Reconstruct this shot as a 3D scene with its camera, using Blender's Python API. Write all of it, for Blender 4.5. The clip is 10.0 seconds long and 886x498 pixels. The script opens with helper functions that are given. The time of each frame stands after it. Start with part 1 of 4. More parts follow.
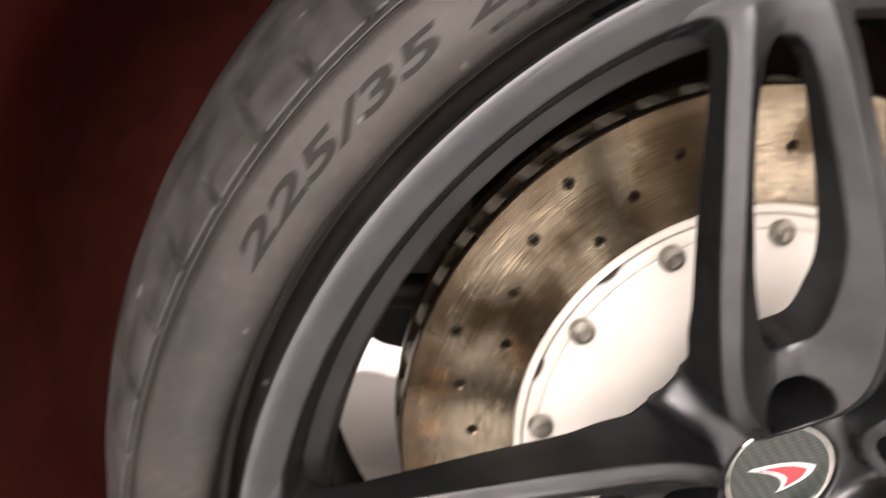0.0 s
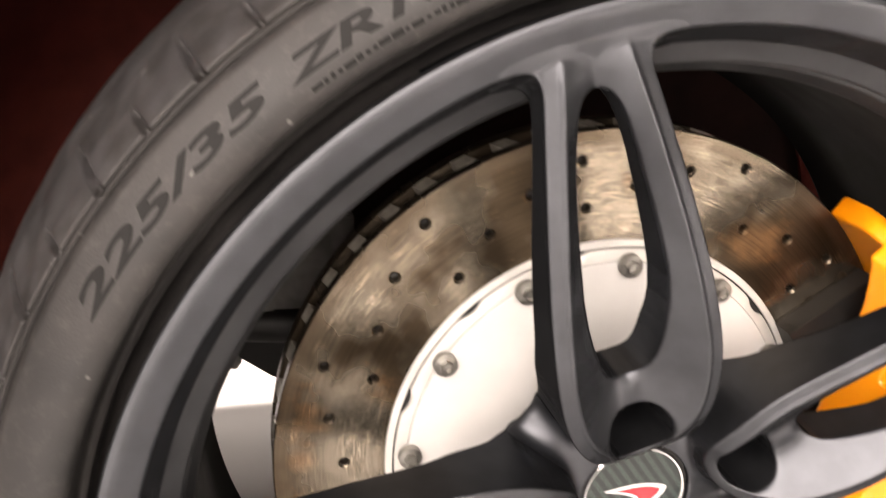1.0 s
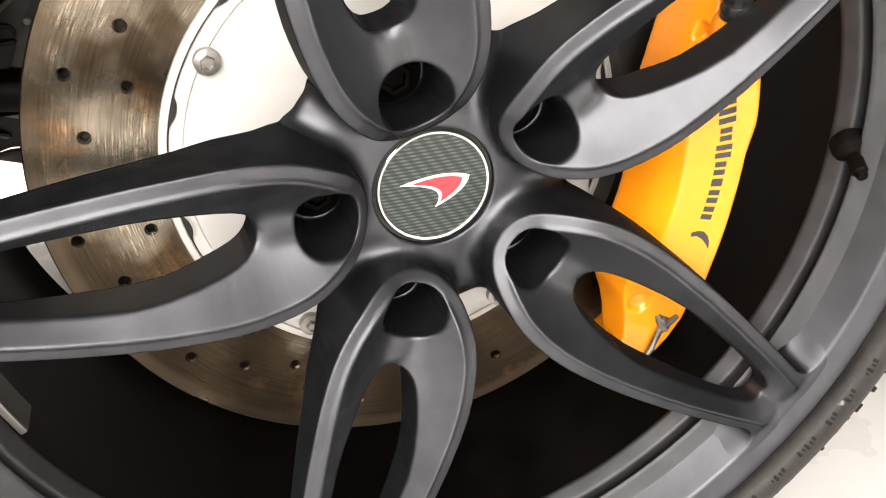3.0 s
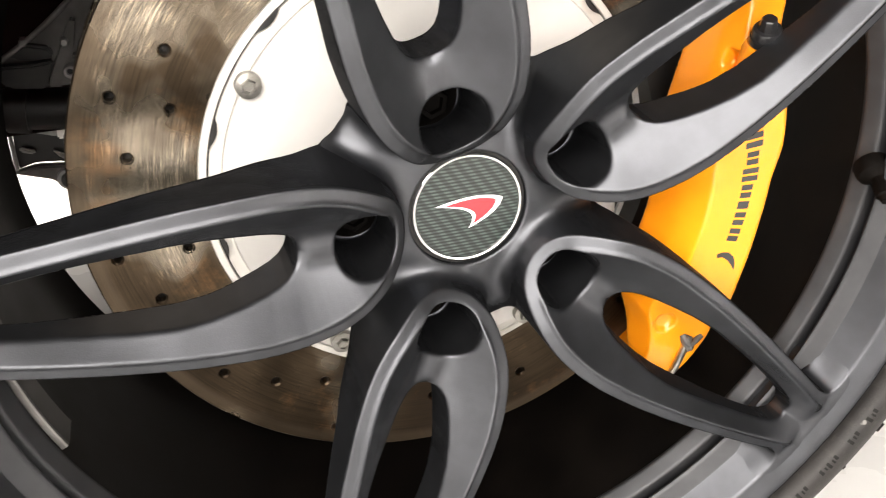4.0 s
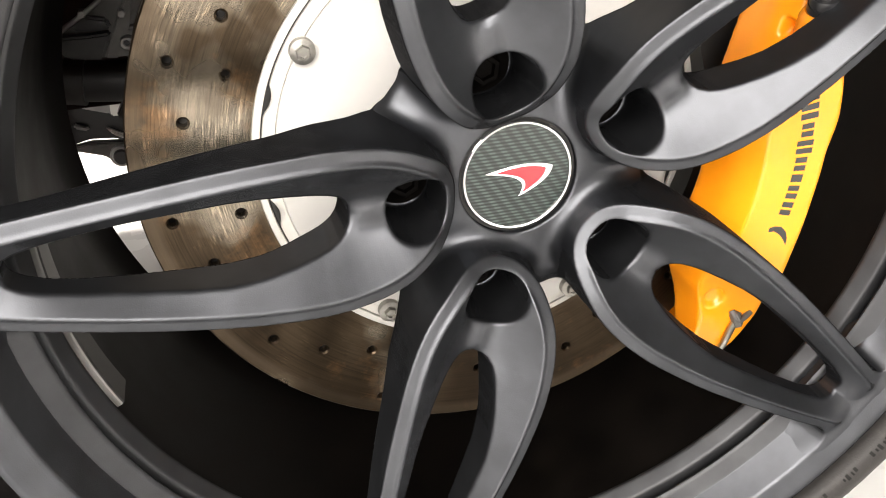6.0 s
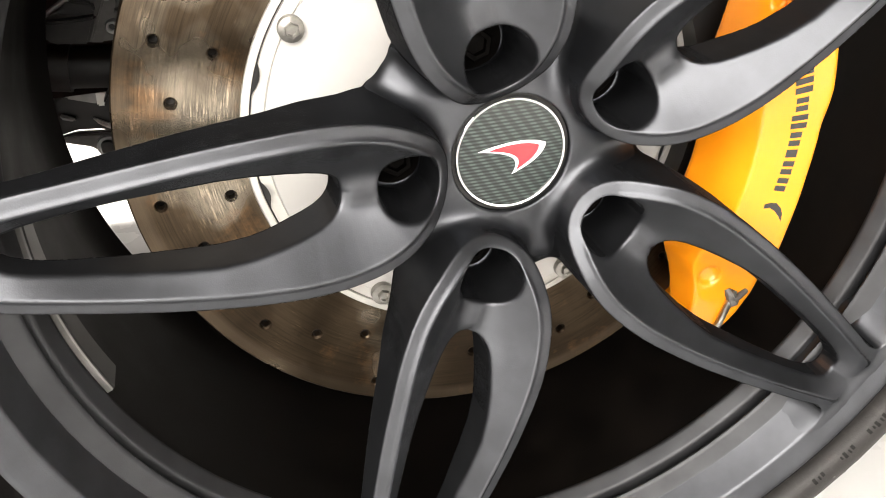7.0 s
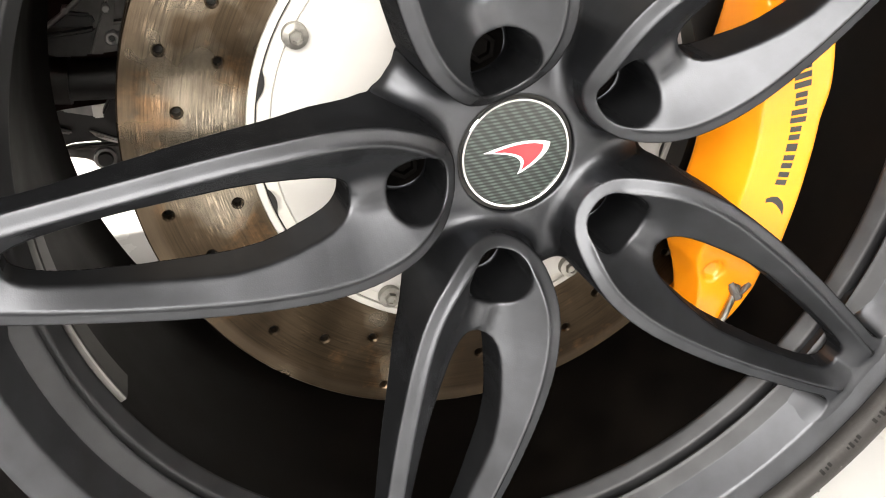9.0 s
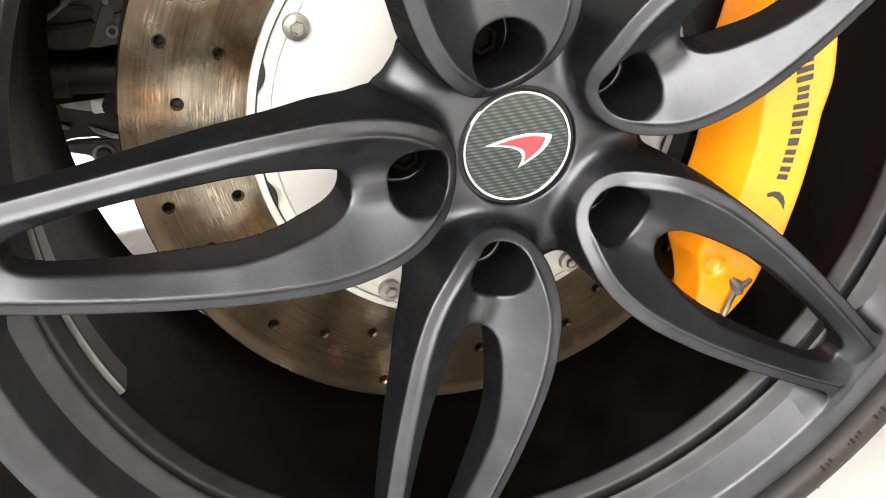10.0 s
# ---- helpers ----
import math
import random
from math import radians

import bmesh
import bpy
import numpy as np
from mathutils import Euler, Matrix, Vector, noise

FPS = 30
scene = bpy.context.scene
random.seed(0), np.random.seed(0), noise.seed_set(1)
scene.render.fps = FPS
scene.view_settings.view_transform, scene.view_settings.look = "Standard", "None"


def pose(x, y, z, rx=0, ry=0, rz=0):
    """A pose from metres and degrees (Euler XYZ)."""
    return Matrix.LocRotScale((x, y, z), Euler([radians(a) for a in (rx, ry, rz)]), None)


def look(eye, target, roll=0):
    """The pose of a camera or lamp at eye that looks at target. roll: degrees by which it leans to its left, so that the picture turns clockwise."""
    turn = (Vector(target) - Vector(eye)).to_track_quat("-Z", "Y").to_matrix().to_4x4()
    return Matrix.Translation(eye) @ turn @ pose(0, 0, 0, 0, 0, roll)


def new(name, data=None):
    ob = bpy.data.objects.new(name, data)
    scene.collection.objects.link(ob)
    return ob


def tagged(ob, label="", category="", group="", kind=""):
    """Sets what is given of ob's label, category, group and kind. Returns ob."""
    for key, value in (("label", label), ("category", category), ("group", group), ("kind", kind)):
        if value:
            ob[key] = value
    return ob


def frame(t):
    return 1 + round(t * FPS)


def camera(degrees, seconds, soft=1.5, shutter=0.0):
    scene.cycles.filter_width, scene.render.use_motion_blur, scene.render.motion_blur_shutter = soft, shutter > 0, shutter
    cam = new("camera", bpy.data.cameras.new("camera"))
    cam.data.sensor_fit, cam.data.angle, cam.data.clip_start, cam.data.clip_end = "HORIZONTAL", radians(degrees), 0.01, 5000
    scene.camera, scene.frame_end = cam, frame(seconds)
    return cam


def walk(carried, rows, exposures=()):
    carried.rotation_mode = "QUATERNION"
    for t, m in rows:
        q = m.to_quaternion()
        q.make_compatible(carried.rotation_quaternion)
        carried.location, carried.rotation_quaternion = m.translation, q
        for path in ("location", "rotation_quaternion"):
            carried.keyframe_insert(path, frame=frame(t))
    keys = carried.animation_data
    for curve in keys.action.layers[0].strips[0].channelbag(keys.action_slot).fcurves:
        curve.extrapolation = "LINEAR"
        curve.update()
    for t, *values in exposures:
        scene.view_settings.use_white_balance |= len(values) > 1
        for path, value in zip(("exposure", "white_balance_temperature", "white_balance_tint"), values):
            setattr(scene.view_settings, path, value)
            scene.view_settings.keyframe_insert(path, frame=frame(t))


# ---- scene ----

# ------------------------------------------------------------------ camera
HUB = 0.326            # height of the wheel's axis above the floor
cam = camera(53.3, 10.0, soft=1.05, shutter=0.6)
ROWS = [
    (0.0, -0.2244, -0.3822, 0.2658, 68.15, -1.07, -8.22),
    (0.5, -0.1958, -0.3948, 0.2894, 69.99, -1.58, -10.78),
    (1.0, -0.1905, -0.4027, 0.2798, 69.82, -1.50, -12.49),
    (1.5, -0.1606, -0.4133, 0.2399, 66.85, -0.26, -15.15),
    (2.0, -0.1262, -0.4157, 0.2095, 63.29, 1.11, -17.64),
    (2.5, -0.1148, -0.4138, 0.1865, 61.31, 1.5, -18.96),
    (2.7, -0.1120, -0.4124, 0.1815, 60.58, 1.94, -18.73),
    (3.8, -0.1215, -0.4127, 0.1897, 61.29, 1.98, -17.89),
    (4.0, -0.1282, -0.4128, 0.1907, 61.44, 1.84, -18.20),
    (4.5, -0.1419, -0.4198, 0.1846, 61.88, 1.80, -16.89),
    (5.0, -0.1443, -0.4193, 0.1854, 62.30, 1.87, -16.00),
    (5.5, -0.1417, -0.4188, 0.1808, 61.91, 1.99, -15.88),
    (5.7, -0.1389, -0.4186, 0.1802, 61.44, 2.09, -15.72),
    (6.8, -0.1331, -0.4200, 0.1745, 60.90, 2.89, -15.80),
    (7.0, -0.1372, -0.4176, 0.1705, 60.84, 2.69, -16.47),
    (7.5, -0.1406, -0.4134, 0.1717, 60.63, 2.86, -17.11),
    (8.0, -0.1411, -0.4141, 0.1748, 60.74, 2.98, -17.38),
    (8.5, -0.1429, -0.4206, 0.1702, 60.83, 3.23, -17.39),
    (9.0, -0.1466, -0.4185, 0.1709, 61.11, 3.68, -17.74),
    (9.5, -0.1470, -0.4190, 0.1683, 61.41, 3.61, -17.63),
    (10.0, -0.1486, -0.4186, 0.1667, 61.19, 3.46, -17.79),
]
EXPOSURES = [(0.0, 0.36, 7450, 20), (1.0, 0.33, 7450, 19.5), (1.5, 0.33, 7250, 15), (2.5, 0.39, 7050, 13), (10.0, 0.44, 6920, 10.5)]
walk(cam, [(t, pose(x, y, z + HUB, rx, ry, rz)) for t, x, y, z, rx, ry, rz in ROWS], EXPOSURES)

# ------------------------------------------------------------------ light
world = bpy.data.worlds.new("showroom_air")
scene.world = world
world.use_nodes = True
world.node_tree.nodes["Background"].inputs[0].default_value = (0.9, 0.93, 1.0, 1)
world.node_tree.nodes["Background"].inputs[1].default_value = 0.02


def unseen_lamp(x, y, z, target, sx, sy, watts, colour=(1.0, 0.97, 0.93), spread=180):
    data = bpy.data.lights.new("unseen_light", "AREA")
    data.shape, data.size, data.size_y, data.energy, data.color = "RECTANGLE", sx, sy, watts, colour
    data.spread = radians(spread)
    ob = new("unseen_light", data)
    ob.matrix_world = look((x, y, z), target)
    return ob


unseen_lamp(-1.7, -4.4, 1.35, (0.0, 0.0, 0.3), 3.4, 1.9, 145, (1.0, 0.98, 0.955))      # unseen soft source added behind the camera; no window is built
unseen_lamp(-1.1, -2.1, 2.95, (-0.3, 0.0, 0.3), 5.4, 3.0, 570, (1.0, 0.98, 0.955))
# Unseen lamp over the floor in front, added for the disc to mirror.
unseen_lamp(1.6, -2.4, 2.95, (1.6, -2.4, 0), 1.2, 0.8, 165, spread=70)
unseen_lamp(0.2, 3.2, 2.95, (0.2, 3.2, 0), 2.4, 1.2, 85)      # two unseen lamps added beyond the car, to light the floor under it
unseen_lamp(-2.6, 2.4, 2.95, (-0.3, 0.9, 0), 0.22, 0.22, 72, spread=60)

# ------------------------------------------------------------------ materials


def material(name, base, rough=0.5, metal=0.0, spec=0.5, coat=0.0):
    m = bpy.data.materials.new(name)
    m.use_nodes = True
    b = m.node_tree.nodes["Principled BSDF"]
    b.inputs["Base Color"].default_value = (*base, 1)
    b.inputs["Roughness"].default_value = rough
    b.inputs["Metallic"].default_value = metal
    b.inputs["Specular IOR Level"].default_value = spec
    b.inputs["Coat Weight"].default_value = coat
    return m


def add(m, kind, **values):
    n = m.node_tree.nodes.new(kind)
    for key, value in values.items():
        n.inputs[key.replace("_", " ")].default_value = value
    return n


def wire(m, a, out, b, into):
    m.node_tree.links.new(a.outputs[out], b.inputs[into])


def bsdf(m):
    return m.node_tree.nodes["Principled BSDF"]


def mottled(m, c1, c2, scale, detail=6, spread=(0.35, 0.65), vector=None, rough=None):
    """Mix two base colours by noise; rough: the span of roughness by the same noise."""
    if vector is None:
        tc = add(m, "ShaderNodeTexCoord")
        vector = (tc, "Object")
    n = add(m, "ShaderNodeTexNoise", Scale=scale, Detail=detail)
    wire(m, vector[0], vector[1], n, "Vector")
    r = add(m, "ShaderNodeValToRGB")
    r.color_ramp.elements[0].position, r.color_ramp.elements[1].position = spread
    r.color_ramp.elements[0].color, r.color_ramp.elements[1].color = (*c1, 1), (*c2, 1)
    wire(m, n, "Fac", r, "Fac")
    wire(m, r, "Color", bsdf(m), "Base Color")
    if rough:
        mr = add(m, "ShaderNodeMapRange", To_Min=rough[0], To_Max=rough[1])
        wire(m, n, "Fac", mr, "Value")
        wire(m, mr, "Result", bsdf(m), "Roughness")
    return r


def grainy(m, scale, strength, distance=0.0005, detail=4):
    """Fine relief."""
    tc = add(m, "ShaderNodeTexCoord")
    n = add(m, "ShaderNodeTexNoise", Scale=scale, Detail=detail)
    wire(m, tc, "Object", n, "Vector")
    b = add(m, "ShaderNodeBump", Strength=strength, Distance=distance)
    wire(m, n, "Fac", b, "Height")
    wire(m, b, "Normal", bsdf(m), "Normal")
    return b


WHEEL = material("satin_graphite_paint", (0.1, 0.1, 0.105), 0.42, 0.96, spec=0.2)
mottled(WHEEL, (0.0755, 0.079, 0.0865), (0.090, 0.0945, 0.1035), 60, rough=(0.385, 0.45))
bsdf(WHEEL).inputs["Specular Tint"].default_value = (0.0, 0.0, 0.0, 1)
grainy(WHEEL, 1500, 0.16, 0.0003)
# Darker copy of the wheel paint: the shelf's shade put into its colour.
SHELF_SHADE = material("graphite_paint_shaded", (0.06, 0.06, 0.06), 0.5, 0.85, spec=0.15)
mottled(SHELF_SHADE, (0.055, 0.0565, 0.060), (0.072, 0.074, 0.078), 45, rough=(0.46, 0.58))
bsdf(SHELF_SHADE).inputs["Specular Tint"].default_value = (0.3, 0.3, 0.3, 1)
grainy(SHELF_SHADE, 1800, 0.12, 0.0002)
# Near-black for barrel and bolts: shade inside the wheel put into the colour.
BARREL_BLACK = material("shade_and_rubber_black", (0.006, 0.005, 0.0045), 0.6, spec=0.05)
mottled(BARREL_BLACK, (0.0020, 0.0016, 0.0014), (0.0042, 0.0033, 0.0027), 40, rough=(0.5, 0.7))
RUBBER = material("dusty_rubber", (0.05, 0.048, 0.046), 0.6)
rub = mottled(RUBBER, (0.0042, 0.0038, 0.0038), (0.0190, 0.0168, 0.0158), 26, spread=(0.32, 0.68), rough=(0.42, 0.74))
dust = add(RUBBER, "ShaderNodeTexNoise", Scale=170, Detail=5, Roughness=0.7)
wire(RUBBER, add(RUBBER, "ShaderNodeTexCoord"), "Object", dust, "Vector")
dusty = RUBBER.node_tree.nodes.new("ShaderNodeMix")
dusty.data_type = "RGBA"
dusty.inputs[7].default_value = (0.045, 0.041, 0.038, 1)
specks = add(RUBBER, "ShaderNodeMapRange", From_Min=0.52, From_Max=0.8, To_Min=0.0, To_Max=0.6)
wire(RUBBER, dust, "Fac", specks, "Value")
wire(RUBBER, specks, "Result", dusty, 0)
wire(RUBBER, rub, "Color", dusty, 6)
chip = add(RUBBER, "ShaderNodeTexNoise", Scale=95, Detail=2, Roughness=0.4)
wire(RUBBER, add(RUBBER, "ShaderNodeTexCoord"), "Object", chip, "Vector")
chips = add(RUBBER, "ShaderNodeMapRange", From_Min=0.735, From_Max=0.77, To_Min=0.0, To_Max=0.8)
wire(RUBBER, chip, "Fac", chips, "Value")
chipped = RUBBER.node_tree.nodes.new("ShaderNodeMix")
chipped.data_type = "RGBA"
chipped.inputs[7].default_value = (0.2, 0.19, 0.18, 1)
wire(RUBBER, chips, "Result", chipped, 0)
RUBBER.node_tree.links.new(dusty.outputs[2], chipped.inputs[6])
grainy(RUBBER, 900, 0.3, 0.0004, 6)
RUBBER_INK = material("smooth_black_rubber", (0.0048, 0.0042, 0.0040), 0.66, spec=0.24)
BLACK = material("black_plastic", (0.006, 0.006, 0.006), 0.5)
mottled(BLACK, (0.004, 0.004, 0.004), (0.009, 0.0085, 0.008), 25, rough=(0.4, 0.6))
# Arch in two reds, lighter in front: light fading inward put into colour.
ARCH_RED = material("arch_red_light_front", (0.14, 0.028, 0.02), 0.8, spec=0.08)
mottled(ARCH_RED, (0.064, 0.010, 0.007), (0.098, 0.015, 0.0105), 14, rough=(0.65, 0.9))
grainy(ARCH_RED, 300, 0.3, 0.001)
RUBBER_GLOSS = material("shiny_black_rubber", (0.012, 0.012, 0.013), 0.28, spec=0.5)
LINER = material("arch_red_shade_deep", (0.012, 0.010, 0.010), 0.85, spec=0.05)
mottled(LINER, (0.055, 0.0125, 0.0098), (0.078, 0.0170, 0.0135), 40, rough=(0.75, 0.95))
UNDERSIDE = material("black_underbody_coating", (0.012, 0.006, 0.005), 0.8, spec=0.1)
mottled(UNDERSIDE, (0.010, 0.005, 0.0042), (0.018, 0.0085, 0.0075), 30, rough=(0.7, 0.9))
CHROME = material("polished_ring", (0.8, 0.8, 0.8), 0.12, 1.0)
STEEL = material("zinc_steel", (0.5, 0.49, 0.46), 0.32, 1.0)
mottled(STEEL, (0.35, 0.34, 0.31), (0.6, 0.58, 0.55), 90, rough=(0.25, 0.45))
DULL_STEEL = material("dull_grey_steel", (0.3, 0.29, 0.27), 0.42, 0.9)
mottled(DULL_STEEL, (0.2, 0.19, 0.175), (0.4, 0.39, 0.36), 120, rough=(0.3, 0.5))
IRON = material("dusty_cast_iron", (0.3, 0.27, 0.22), 0.65)
mottled(IRON, (0.20, 0.18, 0.15), (0.36, 0.33, 0.28), 120, rough=(0.55, 0.75))
HAT = material("silver_anodised_bell", (0.78, 0.77, 0.74), 0.45, 0.0)
mottled(HAT, (0.56, 0.55, 0.53), (0.64, 0.63, 0.61), 20, rough=(0.35, 0.5))
FLANGE = material("machined_grey_alloy", (0.5, 0.49, 0.46), 0.4, 0.35)
mottled(FLANGE, (0.60, 0.585, 0.55), (0.70, 0.685, 0.65), 30, rough=(0.35, 0.5))
ORANGE = material("orange_caliper_paint", (0.98, 0.30, 0.008), 0.3, coat=0.4)
mottled(ORANGE, (0.95, 0.285, 0.007), (1.0, 0.325, 0.010), 30, rough=(0.25, 0.36))
INK = material("dark_grey_print", (0.03, 0.03, 0.03), 0.5)
RED = material("red_enamel", (0.72, 0.03, 0.04), 0.25, coat=0.5)
WHITE_PRINT = material("white_enamel", (0.8, 0.8, 0.8), 0.3)
ALLOY = material("cast_alloy", (0.3, 0.3, 0.3), 0.5, 0.6)
mottled(ALLOY, (0.16, 0.16, 0.16), (0.34, 0.33, 0.32), 35, rough=(0.4, 0.65))
CAST_GREY = material("dusty_grey_casting", (0.1, 0.1, 0.1), 0.55, 0.3)
mottled(CAST_GREY, (0.055, 0.052, 0.048), (0.13, 0.125, 0.118), 45, rough=(0.4, 0.7))
FLOOR = material("white_resin_floor", (0.8, 0.8, 0.79), 0.25)
mottled(FLOOR, (0.70, 0.70, 0.69), (0.78, 0.78, 0.77), 3, rough=(0.2, 0.35))
WALL = material("grey_wall_paint", (0.5, 0.5, 0.495), 0.8)
mottled(WALL, (0.30, 0.30, 0.295), (0.35, 0.35, 0.345), 2, rough=(0.7, 0.9))
# For the unseen ceiling and three walls, kept dark to hold down bounce light.
DARK_WALL = material("charcoal_wall_paint", (0.05, 0.05, 0.05), 0.8)
mottled(DARK_WALL, (0.045, 0.044, 0.043), (0.060, 0.058, 0.057), 2, rough=(0.7, 0.9))
CAR_RED = material("deep_red_car_paint", (0.04, 0.003, 0.002), 0.5, spec=0.12)
mottled(CAR_RED, (0.026, 0.0024, 0.0018), (0.036, 0.0034, 0.0025), 6, rough=(0.45, 0.6))


def about_axle(m):
    """Radius and direction about the axle, as a vector node: (radius, cosine, sine)."""
    tc = add(m, "ShaderNodeTexCoord")
    sep = add(m, "ShaderNodeSeparateXYZ")
    wire(m, tc, "Object", sep, "Vector")
    flat = add(m, "ShaderNodeCombineXYZ")
    wire(m, sep, "X", flat, "X")
    wire(m, sep, "Z", flat, "Y")
    rad = add(m, "ShaderNodeVectorMath")
    rad.operation = "LENGTH"
    wire(m, flat, "Vector", rad, 0)
    unit = add(m, "ShaderNodeVectorMath")
    unit.operation = "NORMALIZE"
    wire(m, flat, "Vector", unit, 0)
    turn = add(m, "ShaderNodeSeparateXYZ")
    wire(m, unit, "Vector", turn, "Vector")
    out = add(m, "ShaderNodeCombineXYZ")
    wire(m, rad, "Value", out, "X")
    wire(m, turn, "X", out, "Y")
    wire(m, turn, "Y", out, "Z")
    return out, tc


def scaled(m, node, out, scale):
    mp = add(m, "ShaderNodeMapping", Scale=scale)
    wire(m, node, out, mp, "Vector")
    return mp


def blend(m, fac, c1, c2, mode="MIX"):
    mx = m.node_tree.nodes.new("ShaderNodeMix")
    mx.data_type, mx.blend_type = "RGBA", mode
    if isinstance(fac, tuple):
        m.node_tree.links.new(fac[0].outputs[fac[1]], mx.inputs[0])
    else:
        mx.inputs[0].default_value = fac
    for i, c in ((6, c1), (7, c2)):
        if len(c) == 3:
            mx.inputs[i].default_value = (*c, 1)
        else:
            m.node_tree.links.new(c[0].outputs[c[1]], mx.inputs[i])
    return mx


def ramp(m, node, out, stops):
    r = add(m, "ShaderNodeValToRGB")
    el = r.color_ramp.elements
    while len(el) < len(stops):
        el.new(0.5)
    for e, (pos, c) in zip(el, stops):
        e.position, e.color = pos, (*c, 1)
    wire(m, node, out, r, "Fac")
    return r


# shoulder of the tyre scrubbed pale and patchy
tyre_v, tyre_tc = about_axle(RUBBER)
reach = add(RUBBER, "ShaderNodeSeparateXYZ")
wire(RUBBER, tyre_v, "Vector", reach, "Vector")
shoulder = add(RUBBER, "ShaderNodeMapRange", From_Min=0.3065, From_Max=0.3085, To_Min=0.0, To_Max=1.0)
wire(RUBBER, reach, "X", shoulder, "Value")
rubbed = add(RUBBER, "ShaderNodeTexNoise", Scale=55, Detail=6, Roughness=0.65)
wire(RUBBER, tyre_tc, "Object", rubbed, "Vector")
scrub = add(RUBBER, "ShaderNodeMapRange", From_Min=0.36, From_Max=0.66, To_Min=0.0, To_Max=0.75)
wire(RUBBER, rubbed, "Fac", scrub, "Value")
both_rub = add(RUBBER, "ShaderNodeMath")
both_rub.operation = "MULTIPLY"
wire(RUBBER, shoulder, "Result", both_rub, 0)
wire(RUBBER, scrub, "Result", both_rub, 1)
pale = blend(RUBBER, (both_rub, "Value"), (chipped, 2), (0.052, 0.050, 0.052))
RUBBER.node_tree.links.new(pale.outputs[2], bsdf(RUBBER).inputs["Base Color"])

# worn iron: scratches running round the axle, cross scuffs, dull rusty patches
DISC = material("worn_iron_disc", (0.3, 0.27, 0.23), 0.4, 0.9)
axle_v, object_v = about_axle(DISC)
n1 = add(DISC, "ShaderNodeTexNoise", Scale=1.0, Detail=6, Roughness=0.65)          # fine turning lines
wire(DISC, scaled(DISC, axle_v, "Vector", (900, 4, 4)), "Vector", n1, "Vector")
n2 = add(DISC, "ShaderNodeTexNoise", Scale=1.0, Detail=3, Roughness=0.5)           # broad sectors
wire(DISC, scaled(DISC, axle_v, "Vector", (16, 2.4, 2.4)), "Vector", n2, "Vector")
n3 = add(DISC, "ShaderNodeTexNoise", Scale=1.0, Detail=5, Roughness=0.6)           # short bright dashes
wire(DISC, scaled(DISC, axle_v, "Vector", (1250, 11, 11)), "Vector", n3, "Vector")
n4 = add(DISC, "ShaderNodeTexNoise", Scale=22, Detail=7, Roughness=0.7)            # rust
wire(DISC, object_v, "Object", n4, "Vector")
# Tone lifted towards the top: the bright reflection there is put into colour.
top_side = add(DISC, "ShaderNodeVectorMath")
top_side.operation = "DOT_PRODUCT"
top_side.inputs[1].default_value = (0.0, -0.08, 1.0)
wire(DISC, axle_v, "Vector", top_side, 0)
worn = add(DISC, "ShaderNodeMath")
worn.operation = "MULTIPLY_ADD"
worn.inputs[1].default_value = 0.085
wire(DISC, top_side, "Value", worn, 0)
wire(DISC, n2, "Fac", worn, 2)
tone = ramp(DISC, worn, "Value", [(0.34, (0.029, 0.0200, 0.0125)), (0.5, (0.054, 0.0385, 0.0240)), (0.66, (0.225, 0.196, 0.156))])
rust = ramp(DISC, n4, "Fac", [(0.56, (0, 0, 0)), (0.76, (0.5, 0.5, 0.5))])
tone = blend(DISC, (rust, "Color"), (tone, "Color"), (0.26, 0.13, 0.05))
for place, size in (((-0.1635, 0.0104, 0.0365), (0.014, 0.02, 0.0065)), ((-0.162, 0.0104, 0.0265), (0.014, 0.02, 0.0055)), ((-0.170, 0.0104, 0.006), (0.012, 0.02, 0.010)), ((0.083, 0.0104, 0.118), (0.024, 0.02, 0.020))):
    stain = add(DISC, "ShaderNodeMapping", Location=place, Scale=size, Rotation=(0, 0.2, 0))     # orange rust stains
    stain.vector_type = "TEXTURE"
    wire(DISC, object_v, "Object", stain, "Vector")
    ball = add(DISC, "ShaderNodeTexGradient")
    ball.gradient_type = "SPHERICAL"
    wire(DISC, stain, "Vector", ball, "Vector")
    ragged = add(DISC, "ShaderNodeMath")
    ragged.operation = "MULTIPLY"
    wire(DISC, ball, "Fac", ragged, 0)
    wire(DISC, n4, "Fac", ragged, 1)
    mask = ramp(DISC, ragged, "Value", [(0.06, (0, 0, 0)), (0.40, (0.32, 0.32, 0.32))])
    tone = blend(DISC, (mask, "Color"), (tone, 2), (0.26, 0.135, 0.058))
lines = ramp(DISC, n1, "Fac", [(0.34, (0.5, 0.5, 0.5)), (0.50, (1, 1, 1)), (0.68, (1.35, 1.33, 1.3))])
tone = blend(DISC, 0.62, (tone, 2), (lines, "Color"), "MULTIPLY")
scuff = ramp(DISC, n3, "Fac", [(0.38, (0.5, 0.5, 0.5)), (0.50, (0.95, 0.95, 0.95)), (0.64, (2.5, 2.42, 2.3))])
n5 = add(DISC, "ShaderNodeTexNoise", Scale=75, Detail=3, Roughness=0.6)             # scuffed blotches
wire(DISC, object_v, "Object", n5, "Vector")
both = add(DISC, "ShaderNodeMath")
both.operation = "ADD"
wire(DISC, worn, "Value", both, 0)
wire(DISC, n5, "Fac", both, 1)
half = add(DISC, "ShaderNodeMath")
half.operation = "MULTIPLY"
half.inputs[1].default_value = 0.5
wire(DISC, both, "Value", half, 0)
